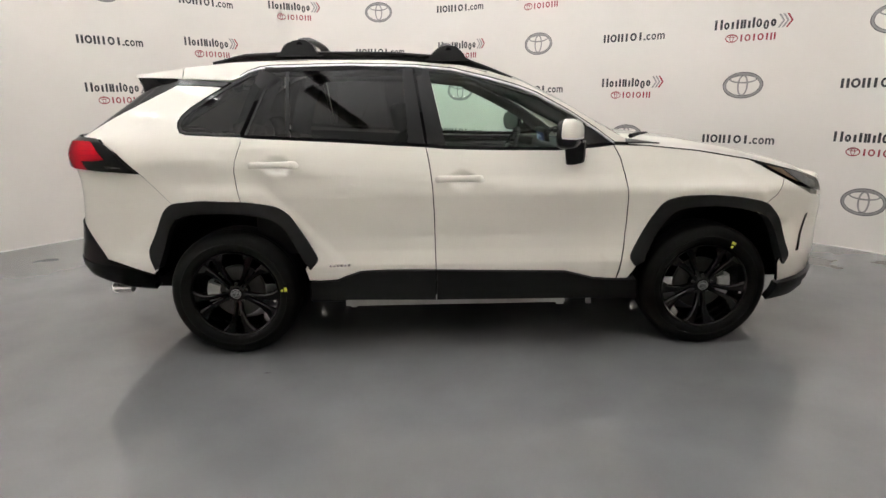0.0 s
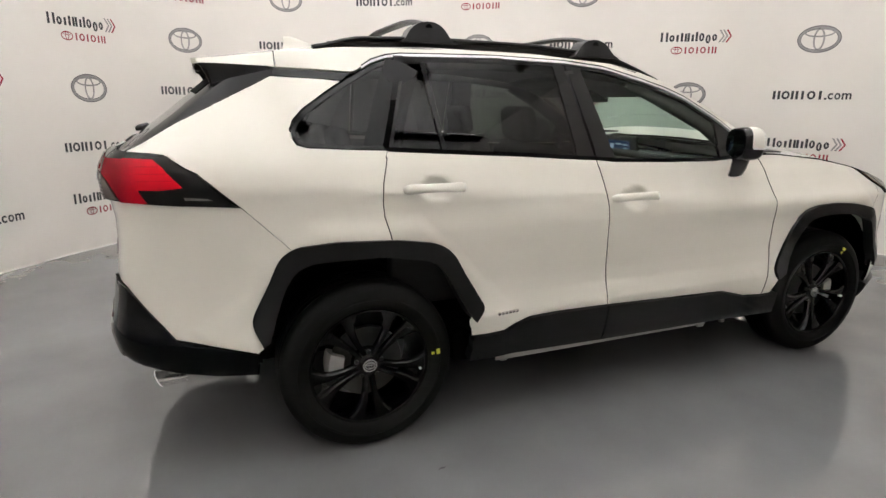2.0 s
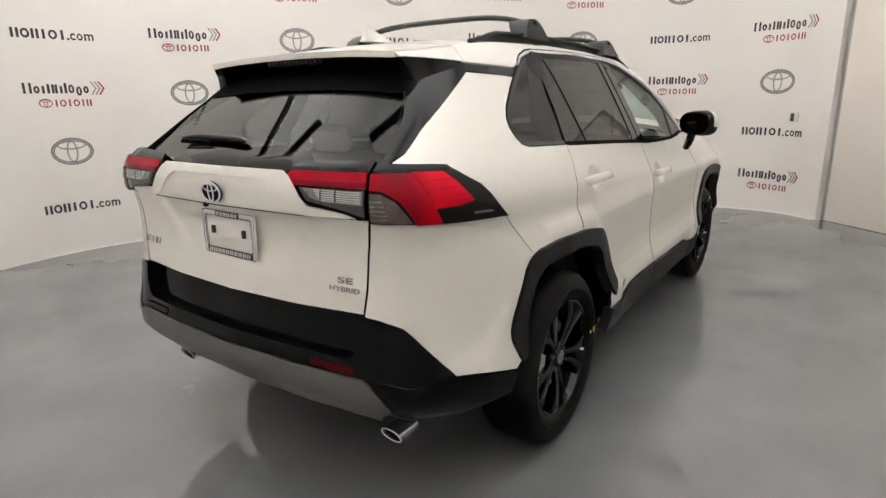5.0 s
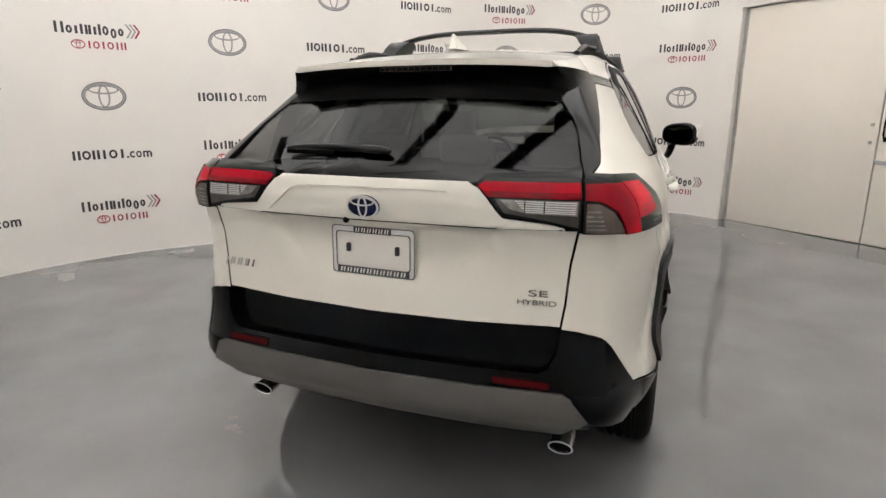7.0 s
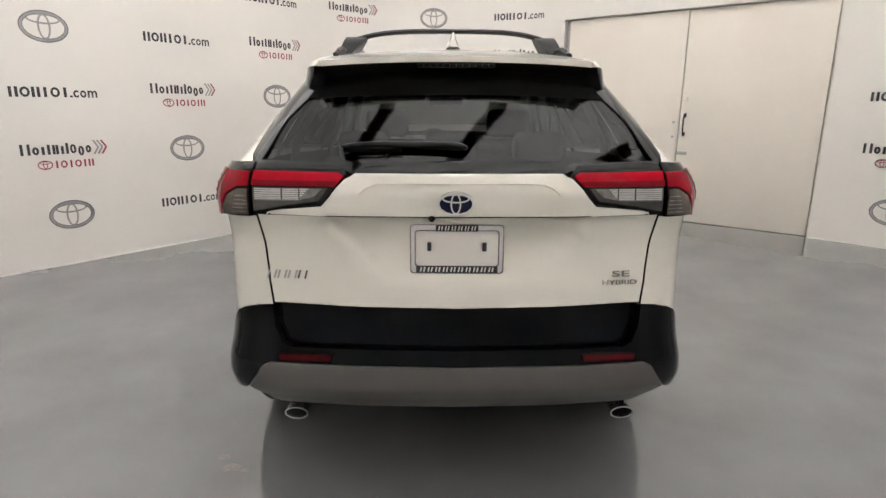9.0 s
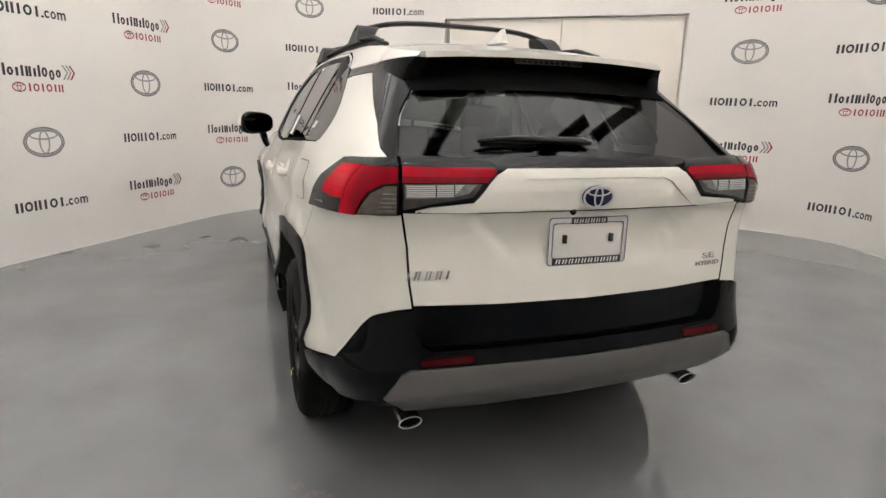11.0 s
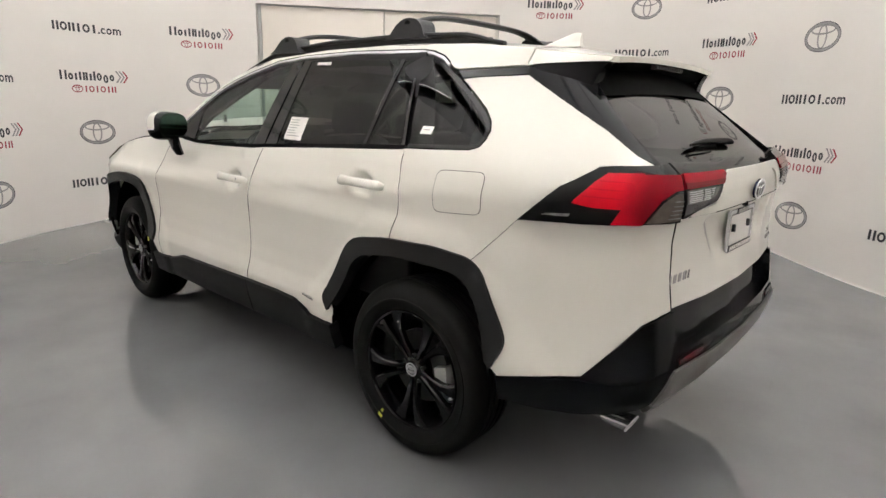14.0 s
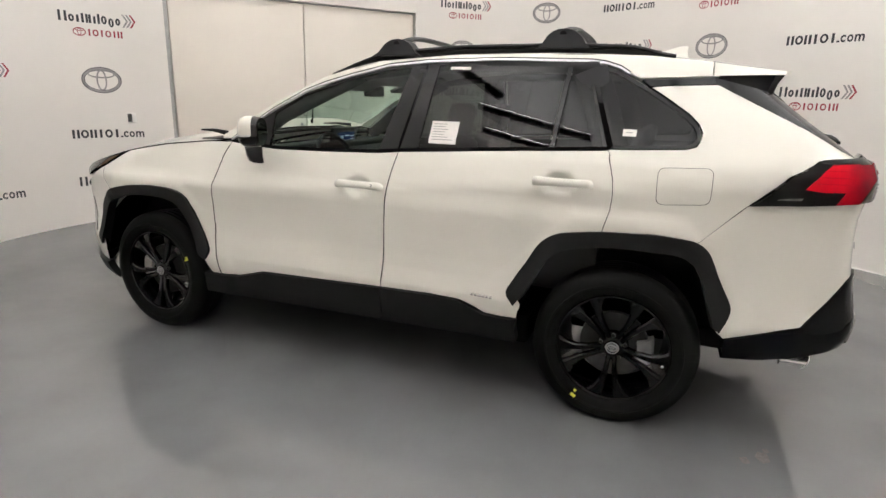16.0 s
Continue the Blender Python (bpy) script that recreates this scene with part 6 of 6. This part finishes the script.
soft_box("centre_console", (1.45, 0, 0.66), (0.80, 0.22, 0.22), (0, 0, 0), M_TRIM, dash)
bm = bmesh.new()
ring = [(0, 0.185 * math.cos(a), 0.185 * math.sin(a)) for a in np.linspace(0, 2 * math.pi, 33)[:-1]]
sweep(bm, ring, 0.014, n=8, closed=True, up=(1, 0, 0))
box(bm, (0.02, 0, -0.01), (0.03, 0.34, 0.05), bevel=0.01)
box(bm, (0.02, 0, -0.08), (0.03, 0.05, 0.18), bevel=0.01)
box(bm, (0.0, 0, 0), (0.05, 0.14, 0.12), bevel=0.015)
bmesh.ops.transform(bm, matrix=pose(1.70, 0.37, 1.03, 0, 24, 0), verts=bm.verts)
part("steering_wheel", bm, M_TRIM, dash, "black steering wheel")
soft_box("inside_mirror", (1.66, 0, 1.455), (0.025, 0.24, 0.065), (0, 0, 0), M_TRIM, car, "black inside mirror", bev=0.01)
top_sheet("headliner", -0.26, 1.42, M_LINER, label="light grey headliner", off=-0.045, f=0.96, thick=0.0)
for sd in (-1, 1):
    soft_box("door_card", (1.02, sd * 0.735, 0.82), (1.80, 0.05, 0.52), (0, 0, 0), M_TRIM, car, "dark door lining", bev=0.02)
soft_box("load_floor", (-0.30, 0, 0.70), (0.75, 1.05, 0.06), (0, 0, 0), M_TRIM, car, "dark load floor", bev=0.01)
soft_box("load_cover", (-0.33, 0, 1.06), (0.72, 1.16, 0.02), (0, 0, 0), M_TRIM, car, "dark load cover", bev=0.005)
soft_box("firewall", (2.20, 0, 0.75), (0.04, 1.5, 0.75), (0, 0, 0), M_GAP, car, bev=0.005)

# inner pillar linings, sun visors and belts
M_SHADE = material("grey_visor_vinyl", (0.10, 0.10, 0.096), 0.8, vary=0.08, spec=0.2)
soft_box("header_lining", (1.47, 0, 1.528), (0.20, 1.16, 0.03), (0, 16, 0), M_SHADE, car, "grey lining above the windscreen", bev=0.010)
soft_box("mirror_stalk", (1.655, 0, 1.490), (0.07, 0.05, 0.06), (0, 20, 0), M_TRIM, car, "black mirror stalk", bev=0.012)
for sd in (-1, 1):
    for nm, pts, wide, deep in (("front_pillar_lining", [(2.08, 0.735, 1.135), (1.84, 0.685, 1.312), (1.585, 0.620, 1.445), (1.40, 0.585, 1.530)], 0.043, 0.026),
                                ("middle_pillar_lining", [(1.13, 0.765, 0.80), (1.115, 0.755, 1.16), (1.075, 0.680, 1.38), (1.045, 0.600, 1.555)], 0.070, 0.018),
                                ("rear_pillar_lining", [(0.08, 0.765, 0.95), (0.10, 0.740, 1.22), (0.17, 0.660, 1.42), (0.235, 0.605, 1.56)], 0.075, 0.018),
                                ("roof_rail_lining", [(1.40, 0.575, 1.532), (1.05, 0.580, 1.572), (0.60, 0.585, 1.582), (0.20, 0.585, 1.572)], 0.018, 0.030)):
        bm = bmesh.new()
        pts = [(x, sd * y, z) for x, y, z in pts]
        sweep(bm, pts, wide, deep, n=10, up=(0, sd, 0.5) if nm != "roof_rail_lining" else (0, 0, 1))
        part(nm, bm, M_TRIM, car, "dark inner pillar lining", angle=60)
    bm = bmesh.new()
    sweep(bm, [(1.075, sd * 0.655, 1.40), (1.09, sd * 0.66, 1.20), (1.16, sd * 0.62, 0.92)], 0.003, 0.024, n=6, up=(1, 0, 0.2))
    part("seat_belt", bm, M_SEAT, car, "black seat belt")
    soft_box("sun_visor", (1.545, sd * 0.34, 1.492), (0.17, 0.38, 0.020), (0, 24, 0), M_SHADE, car, "grey sun visor", bev=0.006)
    soft_box("wheel_well_trim", (-0.10, sd * 0.60, 0.98), (0.62, 0.16, 0.36), (0, 0, 0), M_TRIM, car, "dark load bay side lining", bev=0.05)
soft_box("instrument_hood", (1.86, 0.37, 1.115), (0.20, 0.36, 0.06), (0, 8, 0), M_TRIM, dash, "dark instrument hood", bev=0.025)
soft_box("dash_top", (2.02, 0, 1.105), (0.34, 1.36, 0.05), (0, 4, 0), M_TRIM, dash, bev=0.02)

# papers on the left windows
def label_on_glass(name, x0, x1, z0, z1, lab, lines=0):
    o = wrap_uz(dense3(S((x0, z0), (x1, z0), (x1, z1), (x0, z1)), 0.05))
    root = sheet(name, o, flank(1), M_PAPER, rear_door[1] if x0 > 0.3 else quarter[1], lab, 0, 0.05, 0, flip=True, off=-0.002)
    rnd = random.Random(4)
    for i in range(lines):
        z = z1 - 0.012 - i * (z1 - z0 - 0.02) / max(lines, 1)
        w = (x1 - x0) * rnd.uniform(0.4, 0.8)
        o = wrap_uz(S((x1 - 0.012 - w, z - 0.003), (x1 - 0.012, z - 0.003), (x1 - 0.012, z), (x1 - 0.012 - w, z)))
        sheet("print_bar", o, flank(1), M_INKGREY, root, "", 0, 0.05, 0, flip=True, off=-0.0005)


label_on_glass("window_sticker", 0.800, 0.940, 1.215, 1.318, "white printed paper behind the rear side window", 7)
label_on_glass("small_sticker", 0.80, 0.905, 1.560, 1.574, "thin white label at the window top", 1)
label_on_glass("small_sticker", 0.000, 0.055, 1.288, 1.316, "small white label in the quarter window", 1)

# ---------------------------------------------------------------- scraps and scuffs on the floor
bm = bmesh.new()
sweep(bm, [(0, 0, 0.002), (0.012, 0.006, 0.003), (0.022, 0.004, 0.002), (0.034, 0.012, 0.002)], [0.001, 0.0022, 0.002, 0.0008], n=6)
twig = part("floor_scrap", bm, M_INK, None)
twig.location = (0.19, -1.14, 0)
tagged(twig, "tiny dark thread of debris on the grey floor", "debris")

# faint reddish smear on the floor behind the car
stain = thing("floor_stain", "faint reddish smear dried on the grey floor", "stain", (-0.64, 0.90, 0.0))
rnd = random.Random(9)
M_STAIN = material("dried_smear", (0.170, 0.152, 0.149), 0.15, vary=0.15, scale=60)
for dx, dy, rx, ry in ((0, 0, 0.030, 0.045), (0.07, 0.05, 0.022, 0.030), (-0.02, -0.06, 0.014, 0.020)):
    bm = bmesh.new()
    zf = float(rise(-0.64 + dx, 0.90 + dy)) + 0.0015
    ring = [bm.verts.new((dx + rx * (0.7 + 0.5 * rnd.random()) * math.cos(a), dy + ry * (0.7 + 0.5 * rnd.random()) * math.sin(a), zf)) for a in np.linspace(0, 2 * math.pi, 17)[:-1]]
    bm.faces.new(ring)
    part("smear", bm, M_STAIN, stain, smooth=False)
